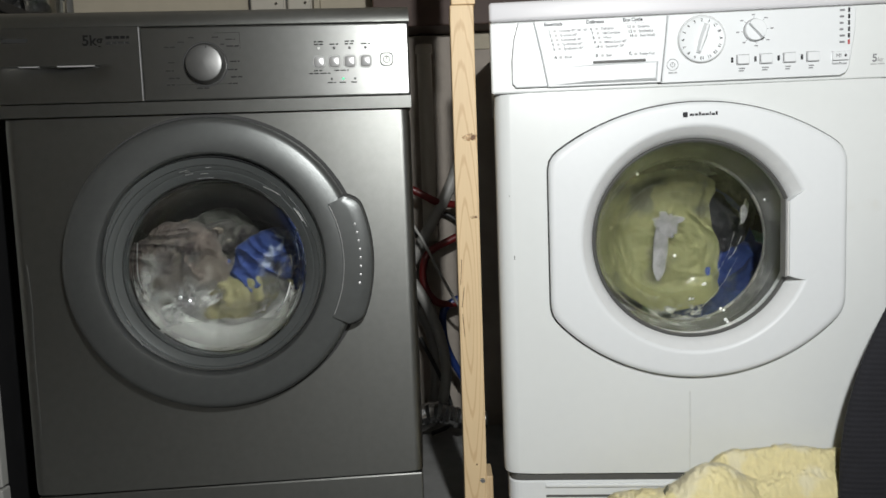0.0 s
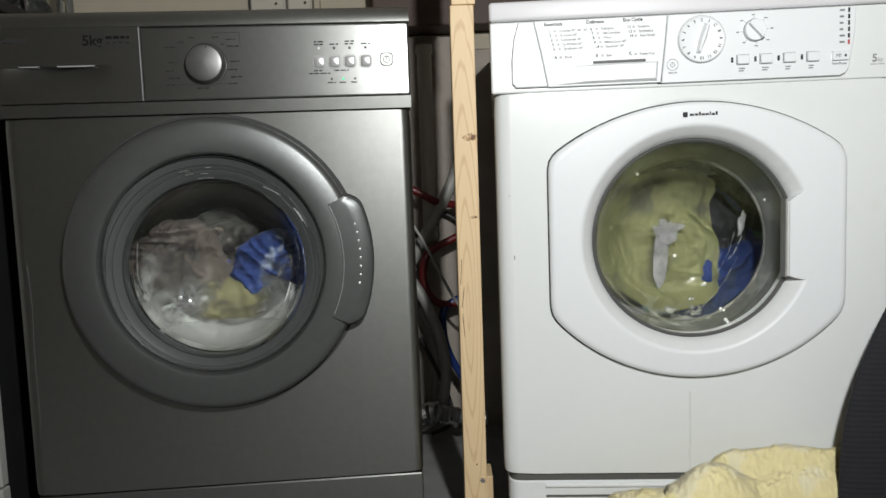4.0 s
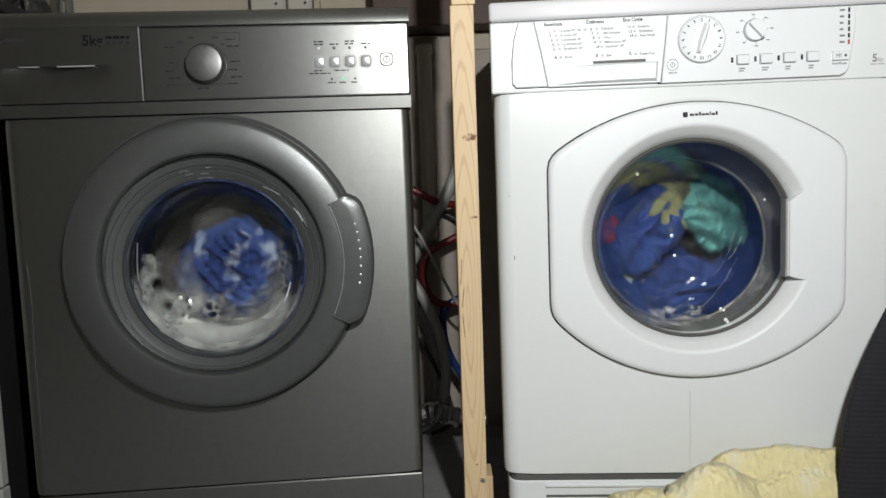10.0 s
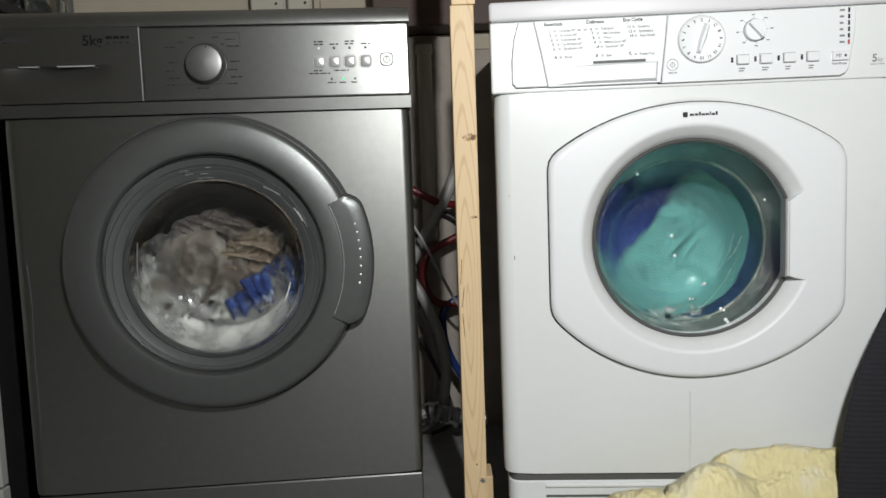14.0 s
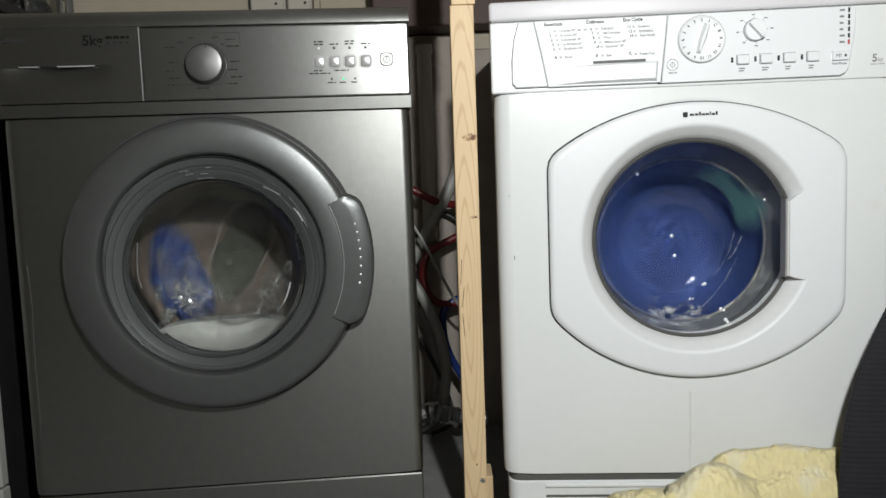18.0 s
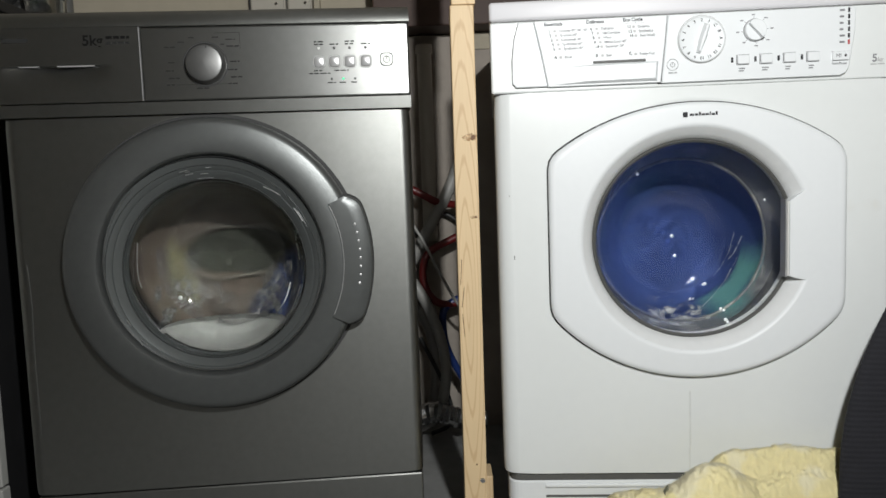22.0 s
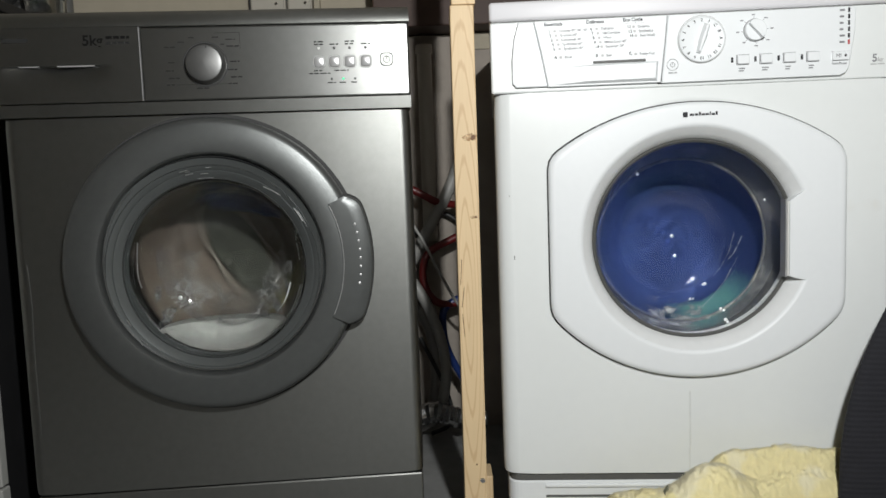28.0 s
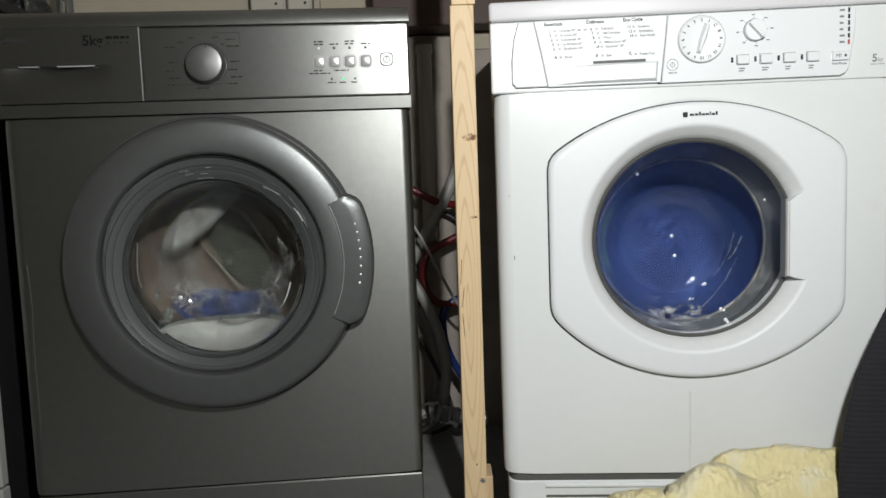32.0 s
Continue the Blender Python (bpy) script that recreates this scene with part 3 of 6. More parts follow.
# hoses and cables between the machines
hoses = (
    ("water_hose", [(0.20, 0.50, 0.60), (0.285, 0.50, 0.555), (0.338, 0.51, 0.527), (0.40, 0.55, 0.52)], 0.0085, HOSE_RED, "red rubber water hose behind the machines"),
    ("water_hose", [(0.42, 0.52, 0.47), (0.345, 0.50, 0.44), (0.305, 0.49, 0.415), (0.294, 0.49, 0.366), (0.312, 0.49, 0.320), (0.349, 0.50, 0.303), (0.42, 0.52, 0.32)], 0.0085, HOSE_RED, "looped red rubber water hose behind the machines"),
    ("water_hose", [(0.42, 0.52, 0.33), (0.345, 0.50, 0.30), (0.334, 0.50, 0.25), (0.345, 0.51, 0.19), (0.38, 0.52, 0.12)], 0.0085, HOSE_BLUE, "blue rubber water hose behind the machines"),
    ("drain_hose", [(0.40, 0.54, 0.66), (0.366, 0.52, 0.575), (0.338, 0.51, 0.52), (0.312, 0.50, 0.475), (0.27, 0.50, 0.40)], 0.013, HOSE_GREY, "grey ribbed drain hose behind the machines"),
    ("drain_hose", [(0.27, 0.48, 0.36), (0.300, 0.47, 0.31), (0.328, 0.47, 0.23), (0.337, 0.47, 0.15), (0.315, 0.48, 0.06), (0.26, 0.5, 0.02)], 0.012, HOSE_GREY, "grey ribbed drain hose hanging to the floor"),
    ("drain_hose", [(0.26, 0.56, 0.30), (0.300, 0.56, 0.24), (0.312, 0.56, 0.15), (0.302, 0.56, 0.06), (0.27, 0.57, 0.02)], 0.011, HOSE_GREY, "grey ribbed drain hose hanging to the floor"),
    ("power_cable", [(0.27, 0.44, 0.50), (0.300, 0.43, 0.448), (0.335, 0.43, 0.375), (0.366, 0.44, 0.315), (0.40, 0.46, 0.27)], 0.0032, HOSE_GREY, "thin grey power cable slanting across the gap"),
    ("power_cable", [(0.26, 0.58, 0.47), (0.31, 0.58, 0.45), (0.34, 0.58, 0.50), (0.39, 0.58, 0.47)], 0.006, CABLE, "black power cable behind the machines"),
    ("power_cable", [(0.28, 0.55, 0.22), (0.335, 0.54, 0.10), (0.345, 0.52, 0.03), (0.30, 0.5, 0.01)], 0.005, CABLE, "black power cable behind the machines"),
)
for name, pts, r, mat, label in hoses:
    tagged(part(name, tube(pts, r, 12, 16, 0.035 if name == "drain_hose" else 0.0), mat, smooth=True), label, name.replace("_", " "))
# sheet added to dim the wall in the gap between the machines
tagged(part("partition_board", block(0.10, 0.391, 0.60, 0.64, 0.0, 0.905, 0.002), SHADE_GREY), "dull grey sheet added to dim the wall behind the hoses", "board")
pipe = thing("waste_pipe", pose(0.313, 0.575, 0.0), "cream plastic standpipe against the back wall", "pipe")
part("tube", lathe([(0.016, 0.44), (0.016, 0.872), (0.013, 0.872), (0.013, 0.44)], n=32, wrap=True), PIPE, pipe, smooth=True).matrix_basis = pose(0, 0, 0, 90, 0, 0) @ pose(0, 0, 0)
part("collar", lathe([(0.016, 0.86), (0.019, 0.86), (0.019, 0.879), (0.016, 0.879)], n=32, wrap=True), PIPE, pipe, smooth=True).matrix_basis = pose(0, 0, 0, 90, 0, 0)
foil = tagged(part("foil_duct", tube([(0.25, 0.46, 0.055), (0.31, 0.45, 0.075), (0.36, 0.45, 0.06), (0.42, 0.46, 0.05)], 0.022, 14, 8, 0.08), FOIL), "crumpled silver foil duct lying between the machines", "foil duct")

# office chair with a ribbed dark back
chair = thing("office_chair", pose(1.116, -0.125, 0.0), "black office chair with a ribbed fabric backrest", "chair")


def ribbed_back():
    rings = []
    for i in range(360):
        z = 0.02 + 0.60 * i / 359
        half = max(0.01, 0.225 - 0.0547 * max(0.0, (z - 0.14) / 0.224) ** 2.0)
        rib = 0.00035 * math.sin(z * 2 * math.pi * 135)
        ring = []
        for k in range(36):
            a = 2 * math.pi * k / 36
            c, s = math.cos(a), math.sin(a)
            sx = math.copysign(abs(c) ** 0.6, c)
            ring.append(((half + rib) * sx, (0.016 + rib) * math.copysign(abs(s) ** 0.8, s), z))
        rings.append(ring)
    return loft(rings, cap_first=True, cap_last=True)


part("backrest", ribbed_back(), CHAIR, chair, "dark ribbed fabric back", True)
part("spine", block(-0.03, 0.03, -0.072, -0.017, 0.0, 0.35, 0.008), CHAIR_PLASTIC, chair)

# heap of towel on the floor
def towel_height(x, y):
    lumps = ((-0.112, -0.010, 0.100, 0.055, 0.112), (-0.004, -0.024, 0.100, 0.055, 0.158), (0.080, 0.024, 0.150, 0.036, 0.160), (0.160, 0.020, 0.110, 0.036, 0.150), (0.235, 0.022, 0.110, 0.036, 0.150), (0.130, -0.012, 0.150, 0.036, 0.132))
    p = Vector((x, y, 0))
    wx, wy = x + 0.009 * noise.noise(p * 14), y + 0.008 * noise.noise(p * 14 + Vector((5, 5, 5)))
    total = sum(math.exp(h * math.exp(-abs((wx - cx) / sx) ** 2.4 - abs((wy - cy) / sy) ** 2.4) / 0.024) - 1 for cx, cy, sx, sy, h in lumps)
    z = 0.024 * math.log(1 + total)
    return max(0.0, z + min(1.0, z / 0.05) * (0.0045 * noise.noise(p * 16) + 0.0028 * noise.noise(p * 55 + Vector((0, 0, z * 50))) + 0.0026 * noise.noise(p * 165)))


def towel_heap():
    bm = bmesh.new()
    nx, ny = 380, 100
    grid = []
    for j in range(ny + 1):
        row = []
        for i in range(nx + 1):
            x, y = -0.245 + 0.49 * i / nx, -0.062 + 0.114 * j / ny
            row.append(bm.verts.new((x, y, towel_height(x, y))))
        grid.append(row)
    for a, b in zip(grid, grid[1:]):
        for i in range(nx):
            bm.faces.new((a[i], a[i + 1], b[i + 1], b[i]))
    rim = grid[0] + [r[-1] for r in grid[1:-1]] + grid[-1][::-1] + [r[0] for r in grid[1:-1]][::-1]
    bm.faces.new(rim)
    return bm


def terry_nap(bm, n):
    """Short loops of thread standing on the heap, as small spikes."""
    bm.faces.ensure_lookup_table()
    rnd = random.Random(77)
    top = [f for f in bm.faces if len(f.verts) == 4 and f.normal.length > 0]
    verts, faces, norms = [], [], []
    for f in rnd.choices(top, [f.calc_area() for f in top], k=n):
        u, v, nrm = rnd.random(), rnd.random(), f.normal
        q = [w.co for w in f.verts]
        p = q[0].lerp(q[1], u).lerp(q[3].lerp(q[2], u), v)
        if p.z < 0.03:
            continue
        lean = Vector((rnd.uniform(-1, 1), rnd.uniform(-1, 1), rnd.uniform(-1, 1))) * 1.15
        tip = p + (nrm + lean).normalized() * rnd.uniform(0.0022, 0.0055)
        side = nrm.cross(Vector((rnd.uniform(-1, 1), rnd.uniform(-1, 1), rnd.uniform(-1, 1)))).normalized() * 0.00045
        other = nrm.cross(side)
        k = len(verts)
        verts += [p + side, p - side * 0.5 + other * 0.87, p - side * 0.5 - other * 0.87, tip]
        norms += [nrm] * 4
        faces += [(k, k + 1, k + 3), (k + 1, k + 2, k + 3), (k + 2, k, k + 3)]
    me = bpy.data.meshes.new("terry_nap")
    me.from_pydata(verts, [], faces)
    me.polygons.foreach_set("use_smooth", [True] * len(me.polygons))
    me.normals_split_custom_set_from_vertices(norms)
    me.materials.append(TOWEL)
    return new("terry_nap", me)


heap = towel_heap()
bmesh.ops.recalc_face_normals(heap, faces=heap.faces)
nap = terry_nap(heap, 210000)
towel = tagged(part("yellow_towel", heap, TOWEL, smooth=True), "pale yellow fluffy terry towel in a heap on the floor", "towel")
nap.parent = towel
nap["kind"] = "stuff"
towel.matrix_world = pose(0.715, -0.090, 0.0)
for x, y, a in ((-0.067, -0.024, 30), (-0.082, -0.040, -60), (-0.072, -0.042, 70)):
    leaf = part("printed_leaf", loft([[(0.002, 0, -0.009), (0.004, -0.001, 0.0), (0.0, -0.001, 0.011), (-0.004, -0.001, 0.0)], [(0.002, 0.002, -0.009), (0.004, 0.002, 0.0), (0.0, 0.002, 0.011), (-0.004, 0.002, 0.0)]], cap_first=True, cap_last=True), LEAF_PRINT, towel, "dark grey leaf print")
    leaf.matrix_basis = pose(x, y - 0.001, towel_height(x, y) + 0.002, -40, a, 0)

# ---------------------------------------------------------------- the silver washing machine
SIL = pose(0, 0, 0, 0, 0, math.degrees(0.083))
WHI = pose(0.727, -0.018, 0, 0, 0, math.degrees(-0.070))
SC = (-0.010, 0.4640)
SG = (-0.0125, 0.4550)
SILVER_BOWL = [(0.1362, 0.003), (0.1345, 0.010), (0.1320, 0.030), (0.1262, 0.055), (0.1155, 0.075), (0.098, 0.090), (0.072, 0.099), (0.040, 0.1035), (0.006, 0.1045)]
WC = (-0.004, 0.4755)


def cabinet(machine, material, z0, z1, depth, r, cx, cz, hole, left=0.298, name="cabinet"):
    """Pressed steel body: a front with rounded upright edges and a round opening, sides and back."""
    n = 144
    w = 0.298
    rings = [rect_ring(-left, w, z0, z1, depth, 0.004, n), rect_ring(-left, w, z0, z1, r, 0.004, n)]
    for k in (30, 60):
        rings.append(rect_ring(-left + r * (1 - math.cos(radians(k))), w - r * (1 - math.cos(radians(k))), z0, z1, r * (1 - math.sin(radians(k))), 0.004, n))
    rings.append(rect_ring(-left + r, w - r, z0, z1, 0.0, 0.004, n))
    rings.append(rect_ring(-left + r + 0.003, w - r - 0.003, z0 + 0.003, z1 - 0.003, 0.0, 0.004, n))
    rings.append(circle(hole + 0.010, 0.0, n, cx, cz))
    rings.append(circle(hole + 0.006, 0.0, n, cx, cz))
    rings.append(circle(hole, 0.004, n, cx, cz))
    rings.append(circle(hole, 0.05, n, cx, cz))
    return part(name, loft(rings, cap_first=True), material, machine, smooth=True)


silver = thing("washing_machine", SIL, "silver-grey front-loading washing machine with a round door", "washing machine", "washing machines")
cabinet(silver, SILVER, 0.112, 0.6915, 0.45, 0.014, *SC, 0.205, 0.309)
part("kick_plate", block(-0.306, 0.296, 0.004, 0.44, 0.0, 0.1085, 0.003), SILVER, silver)
part("seam", block(-0.29, 0.29, 0.01, 0.44, 0.1086, 0.1119), SEAM, silver)
part("worktop", loft([[(-0.310, y, z), (0.3005, y, z), (0.3005, 0.46, z), (-0.310, 0.46, z)] for y, z in ((-0.009, 0.8210), (-0.010, 0.8222), (-0.0095, 0.8275), (-0.004, 0.8385), (0.002, 0.8445), (0.010, 0.8470))], cap_first=True, cap_last=True), SILVER, silver, smooth=True)
fascia = part("control_panel", block(-0.0985, 0.2995, -0.010, 0.40, 0.7115, 0.820, 0.003, 3), SILVER_FASCIA, silver, "brushed silver fascia")
part("lower_band", loft([[(-0.309, -0.0105, 0.7105), (0.2995, -0.0105, 0.7105), (0.2995, 0.3, 0.7105), (-0.309, 0.3, 0.7105)], [(-0.309, -0.0086, 0.6925), (0.2995, -0.0086, 0.6925), (0.2995, 0.3, 0.6925), (-0.309, 0.3, 0.6925)]], cap_first=True, cap_last=True), SILVER, silver)


def silver_drawer():
    """Drawer front with a scooped grip under a lip."""
    xs = [-0.309 + 0.2085 * i / 44 for i in range(45)]
    zs = [0.7125 + 0.1085 * k / 60 for k in range(61)]
    bm = bmesh.new()
    rows = []
    for z in zs:
        row = []
        for x in xs:
            y = -0.010
            q = (x + 0.222) / 0.082
            depth = max(0.0, 1 - q * q) ** 1.5
            if z < 0.7665:
                y += 0.012 * depth * max(0.0, min(1.0, (z - 0.722) / 0.042)) ** 2
            row.append(bm.verts.new((x, y, z)))
        rows.append(row)
    for a, b in zip(rows, rows[1:]):
        for i in range(len(xs) - 1):
            bm.faces.new((a[i], a[i + 1], b[i + 1], b[i]))
    for z0, z1 in ((0.7125, 0.7125), (0.821, 0.821)):
        vs = [bm.verts.new(p) for p in ((-0.309, -0.010, z0), (-0.1005, -0.010, z0), (-0.1005, 0.03, z0), (-0.309, 0.03, z0))]
        bm.faces.new(vs)
    vs = [bm.verts.new(p) for p in ((-0.1005, -0.010, 0.7125), (-0.1005, 0.03, 0.7125), (-0.1005, 0.03, 0.821), (-0.1005, -0.010, 0.821))]
    bm.faces.new(vs)
    return bm


drawer = part("detergent_drawer", silver_drawer(), SILVER_FASCIA, silver, "silver drawer front with a scooped grip", True)
part("grip_edge", block(-0.273, -0.246, -0.0108, -0.004, 0.7650, 0.7664), SILVER_BRIGHT, drawer)
part("grip_edge", block(-0.2185, -0.166, -0.0108, -0.004, 0.7647, 0.7665), SILVER_BRIGHT, drawer)
part("drawer_gap", block(-0.1000, -0.0989, -0.0102, 0.03, 0.7125, 0.8205), SILVER_BRIGHT, silver)
text("5kg", 0.021, drawer, -0.181, -0.0106, 0.8015, INK_SILVER, name="rating_lettering")
scribble(drawer, -0.147, 0.806, 0.034, 0.004, -0.0102, INK_SILVER)
scribble(drawer, -0.147, 0.798, 0.034, 0.003, -0.0102, INK_MID)
bar(drawer, -0.294, 0.8035, 0.036, 0.0060, -0.0102, INK_MID, "maker_mark")

knob = part("programme_knob", lathe([(0.0300, -0.010), (0.0300, -0.012), (0.0288, -0.013), (0.0278, -0.022), (0.0258, -0.0255), (0.020, -0.0270), (0.0, -0.0275)], -0.0050, 0.7640, 64), KNOB_METAL, fascia, "round silver knob", True)
part("knob_collar", lathe([(0.033, -0.0098), (0.033, -0.0118), (0.0308, -0.0118), (0.0308, -0.0098)], -0.0050, 0.7640, 64, wrap=True), SEAM, fascia, smooth=True)
part("pointer", block(-0.0010, 0.0006, -0.0272, -0.025, 0.7850, 0.7890), SEAM, knob)
for side, w0 in ((-0.064, 0.016), (0.027, 0.018)):
    for k, z in enumerate((0.790, 0.7675, 0.7555, 0.7445, 0.735)):
        scribble(fascia, side + (0.004 if k % 2 else 0.0), z, w0 - (0.004 if k % 3 else 0.0), 0.0018, -0.0102, INK_MID)
for x, z, w in ((-0.028, 0.8035, 0.010), (0.006, 0.8035, 0.012), (0.026, 0.800, 0.014), (-0.044, 0.797, 0.010), (0.018, 0.793, 0.008), (-0.020, 0.729, 0.020)):
    scribble(fascia, x, z, w, 0.0016, -0.0102, INK_MID)
for x0, x1, z0, z1 in ((0.010, 0.047, 0.8095, 0.8100), (0.0465, 0.0470, 0.785, 0.8095), (-0.05, 0.03, 0.7345, 0.7350)):
    part("printed_rule", block(x0, x1, -0.0104, -0.009, z0, z1), INK_MID, fascia)
for k, x in enumerate((0.1631, 0.1861, 0.2093, 0.2334)):
    well = part("button_surround", loft([rect_ring(x - 0.0098, x + 0.0098, 0.7535, 0.7735, y, 0.0055, 40) for y in (-0.0098, -0.0112)] + [rect_ring(x - 0.0082, x + 0.0082, 0.7552, 0.7718, -0.0112, 0.0045, 40)], cap_last=True), SILVER_BAND, fascia)
    part("button", loft([rect_ring(x - 0.0079, x + 0.0079, 0.7555, 0.7715, -0.0105, 0.0044, 40), rect_ring(x - 0.0079, x + 0.0079, 0.7555, 0.7715, -0.0128, 0.0044, 40), rect_ring(x - 0.0062, x + 0.0062, 0.7572, 0.7698, -0.0138, 0.0034, 40)], cap_first=True, cap_last=True), SILVER_BRIGHT, well, smooth=True)
    part("indicator", disc(0.0021, -0.0110, -0.008, x, 0.7838, 0.0004, 16), SEAM if k else SOCKET, fascia)
    for j, z in enumerate((0.7935, 0.7895)):
        if j or k in (0, 2):
            scribble(fascia, x - 0.007, z, 0.014, 0.0018, -0.0102, INK_SILVER)
power = part("power_button", loft([rect_ring(0.2546, 0.2746, 0.7555, 0.7755, y, 0.006, 40) for y in (-0.0098, -0.0112)] + [rect_ring(0.2564, 0.2728, 0.7573, 0.7737, -0.0112, 0.005, 40), rect_ring(0.2564, 0.2728, 0.7573, 0.7737, -0.0104, 0.005, 40)], cap_last=True), SILVER, fascia)
part("power_outline", loft([rect_ring(0.2546 - k, 0.2746 + k, 0.7555 - k, 0.7755 + k, -0.0114, 0.006, 40) for k in (0.0, -0.0012)]), INK_SILVER, power)
part("power_ring", lathe([(0.0052, -0.0100), (0.0052, -0.0112), (0.0043, -0.0112), (0.0043, -0.0100)], 0.2646, 0.7653, 24, wrap=True), INK_SILVER, power)
part("power_stroke", block(0.2642, 0.2650, -0.0113, -0.010, 0.7653, 0.7705), INK_SILVER, power)
for x, mat in ((0.1806, SEAM), (0.198, GREEN_LED), (0.2158, SEAM)):
    part("indicator", disc(0.0019, -0.0110, -0.008, x, 0.738, 0.0004, 16), mat, fascia)
    scribble(fascia, x - 0.006, 0.7325, 0.012, 0.0016, -0.0102, INK_SILVER)
for x, z, w in ((0.154, 0.7505, 0.014), (0.147, 0.7465, 0.032), (0.185, 0.7505, 0.022)):
    scribble(fascia, x, z, w, 0.0016, -0.0102, INK_SILVER)
# a scratch in the paint near the hinge-side edge
part("scratch", tube([(x, -0.0004, z) for x, z in ((-0.2902, 0.4734), (-0.2886, 0.4432), (-0.2882, 0.4085), (-0.2902, 0.3342), (-0.2903, 0.2723), (-0.2904, 0.2098))], 0.0005, 6, 6), SILVER_BAND, silver, "long pale scratch")

sdoor = new("door")
sdoor.parent = silver
sdoor["label"] = "round silver door with a deep glass porthole"
part("door_ring", lathe([(0.221, 0.0), (0.2225, -0.012), (0.2218, -0.0190), (0.2200, -0.0242), (0.2165, -0.0275), (0.2110, -0.0292), (0.1900, -0.0302), (0.1760, -0.0305), (0.1700, -0.0295), (0.1672, -0.0262), (0.1660, -0.0200), (0.1650, -0.0150), (0.1640, 0.0), (0.1600, 0.004), (0.160, 0.020), (0.2, 0.020)], *SC, 128), SILVER_DOOR, sdoor, "thick silver ring", True)
# flat dark ring for the gap and the painted shadow round the door
part("ring_shadow_gap", lathe([(0.2280, 0.0012), (0.2280, -0.0012), (0.2215, -0.0012), (0.2215, 0.0012)], *SC, 128, wrap=True), SEAM, sdoor)
part("glass_rim", lathe([(0.1630, -0.014), (0.1650, -0.0165), (0.1640, -0.0185), (0.1615, -0.0165)], *SC, 128, wrap=True), RIDGE, sdoor, smooth=True)


def bowl(profile, thick, cx, cz, n=128):
    """A blown glass bowl with inner and outer faces."""
    inner = [circle(r, d, n, cx, cz) for r, d in profile]
    outer = []
    for i, (r, d) in enumerate(profile):
        r0, d0 = profile[max(i - 1, 0)]
        r1, d1 = profile[min(i + 1, len(profile) - 1)]
        tx, ty = r1 - r0, d1 - d0
        q = math.hypot(tx, ty)
        outer.append(circle(max(0.0005, r + thick * ty / q), d - thick * tx / q, n, cx, cz))
    bm = loft(inner + outer[::-1], cap_last=False)
    bm.verts.ensure_lookup_table()
    rows = len(inner) * 2
    first, last = [bm.verts[i] for i in range(n)], [bm.verts[(rows - 1) * n + i] for i in range(n)]
    for i in range(n):
        j = (i + 1) % n
        bm.faces.new((last[i], last[j], first[j], first[i]))
    return bm


part("inner_ring", lathe([(0.1700, -0.019), (0.1590, -0.0120), (0.1525, -0.0075), (0.1518, -0.0062), (0.1508, -0.0070), (0.1405, 0.0010), (0.1385, 0.0040), (0.1378, 0.0200), (0.1600, 0.0200)], *SG, 128), INNER_RING, sdoor, "grey grooved ring round the glass", True)
for r, d, w in ((0.1600, -0.0132, 0.0007), (0.1392, 0.0022, 0.0010)):
    part("rim_ridge", lathe([(r + w * math.cos(k * math.pi / 3), d + w * math.sin(k * math.pi / 3)) for k in range(6)], *SG, 128, wrap=True), RIDGE, sdoor, smooth=True)
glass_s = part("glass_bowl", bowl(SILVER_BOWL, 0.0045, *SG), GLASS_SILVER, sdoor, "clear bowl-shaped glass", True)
glass_s.visible_shadow = False


def water_drop(parent, x, y, z, r, bend=0.0095):
    """A shallow metal bead that stands in for a lamp reflection on glass."""
    ob = part("water_drop", lathe([(r * k, -((r * r - (r * k) ** 2) / (2 * bend))) for k in (1.0, 0.9, 0.75, 0.6, 0.45, 0.3, 0.15, 0.01)], x, z, 24), GLINT_METAL, parent, "bright bead standing in for a lamp reflection on the glass", True)
    ob.matrix_basis = pose(0, y, 0)
    ob.visible_shadow = False
    return ob


# bright metal ridges that stand in for the lamp's glints round the glass
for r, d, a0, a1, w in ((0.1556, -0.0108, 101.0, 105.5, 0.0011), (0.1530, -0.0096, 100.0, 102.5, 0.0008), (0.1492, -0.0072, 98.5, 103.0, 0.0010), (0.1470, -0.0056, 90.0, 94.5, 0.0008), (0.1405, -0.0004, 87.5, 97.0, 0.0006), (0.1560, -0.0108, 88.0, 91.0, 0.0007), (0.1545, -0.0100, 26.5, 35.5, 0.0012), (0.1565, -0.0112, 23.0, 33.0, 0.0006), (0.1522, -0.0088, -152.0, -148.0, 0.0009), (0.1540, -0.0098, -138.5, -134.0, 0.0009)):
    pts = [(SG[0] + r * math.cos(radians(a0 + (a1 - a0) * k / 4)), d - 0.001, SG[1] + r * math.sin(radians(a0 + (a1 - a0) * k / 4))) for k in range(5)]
    part("rim_ridge", tube(pts, w * 0.8, 8, 3), GLINT_METAL, sdoor, smooth=True)
part("rim_ridge", tube([(SG[0] + (0.148 + 0.005 * k / 6) * math.cos(radians(57 - 11 * k / 6)), -0.0066 - 0.0030 * k / 6, SG[1] + (0.148 + 0.005 * k / 6) * math.sin(radians(57 - 11 * k / 6))) for k in range(7)], 0.0007, 8, 3), GLINT_METAL, sdoor, smooth=True)
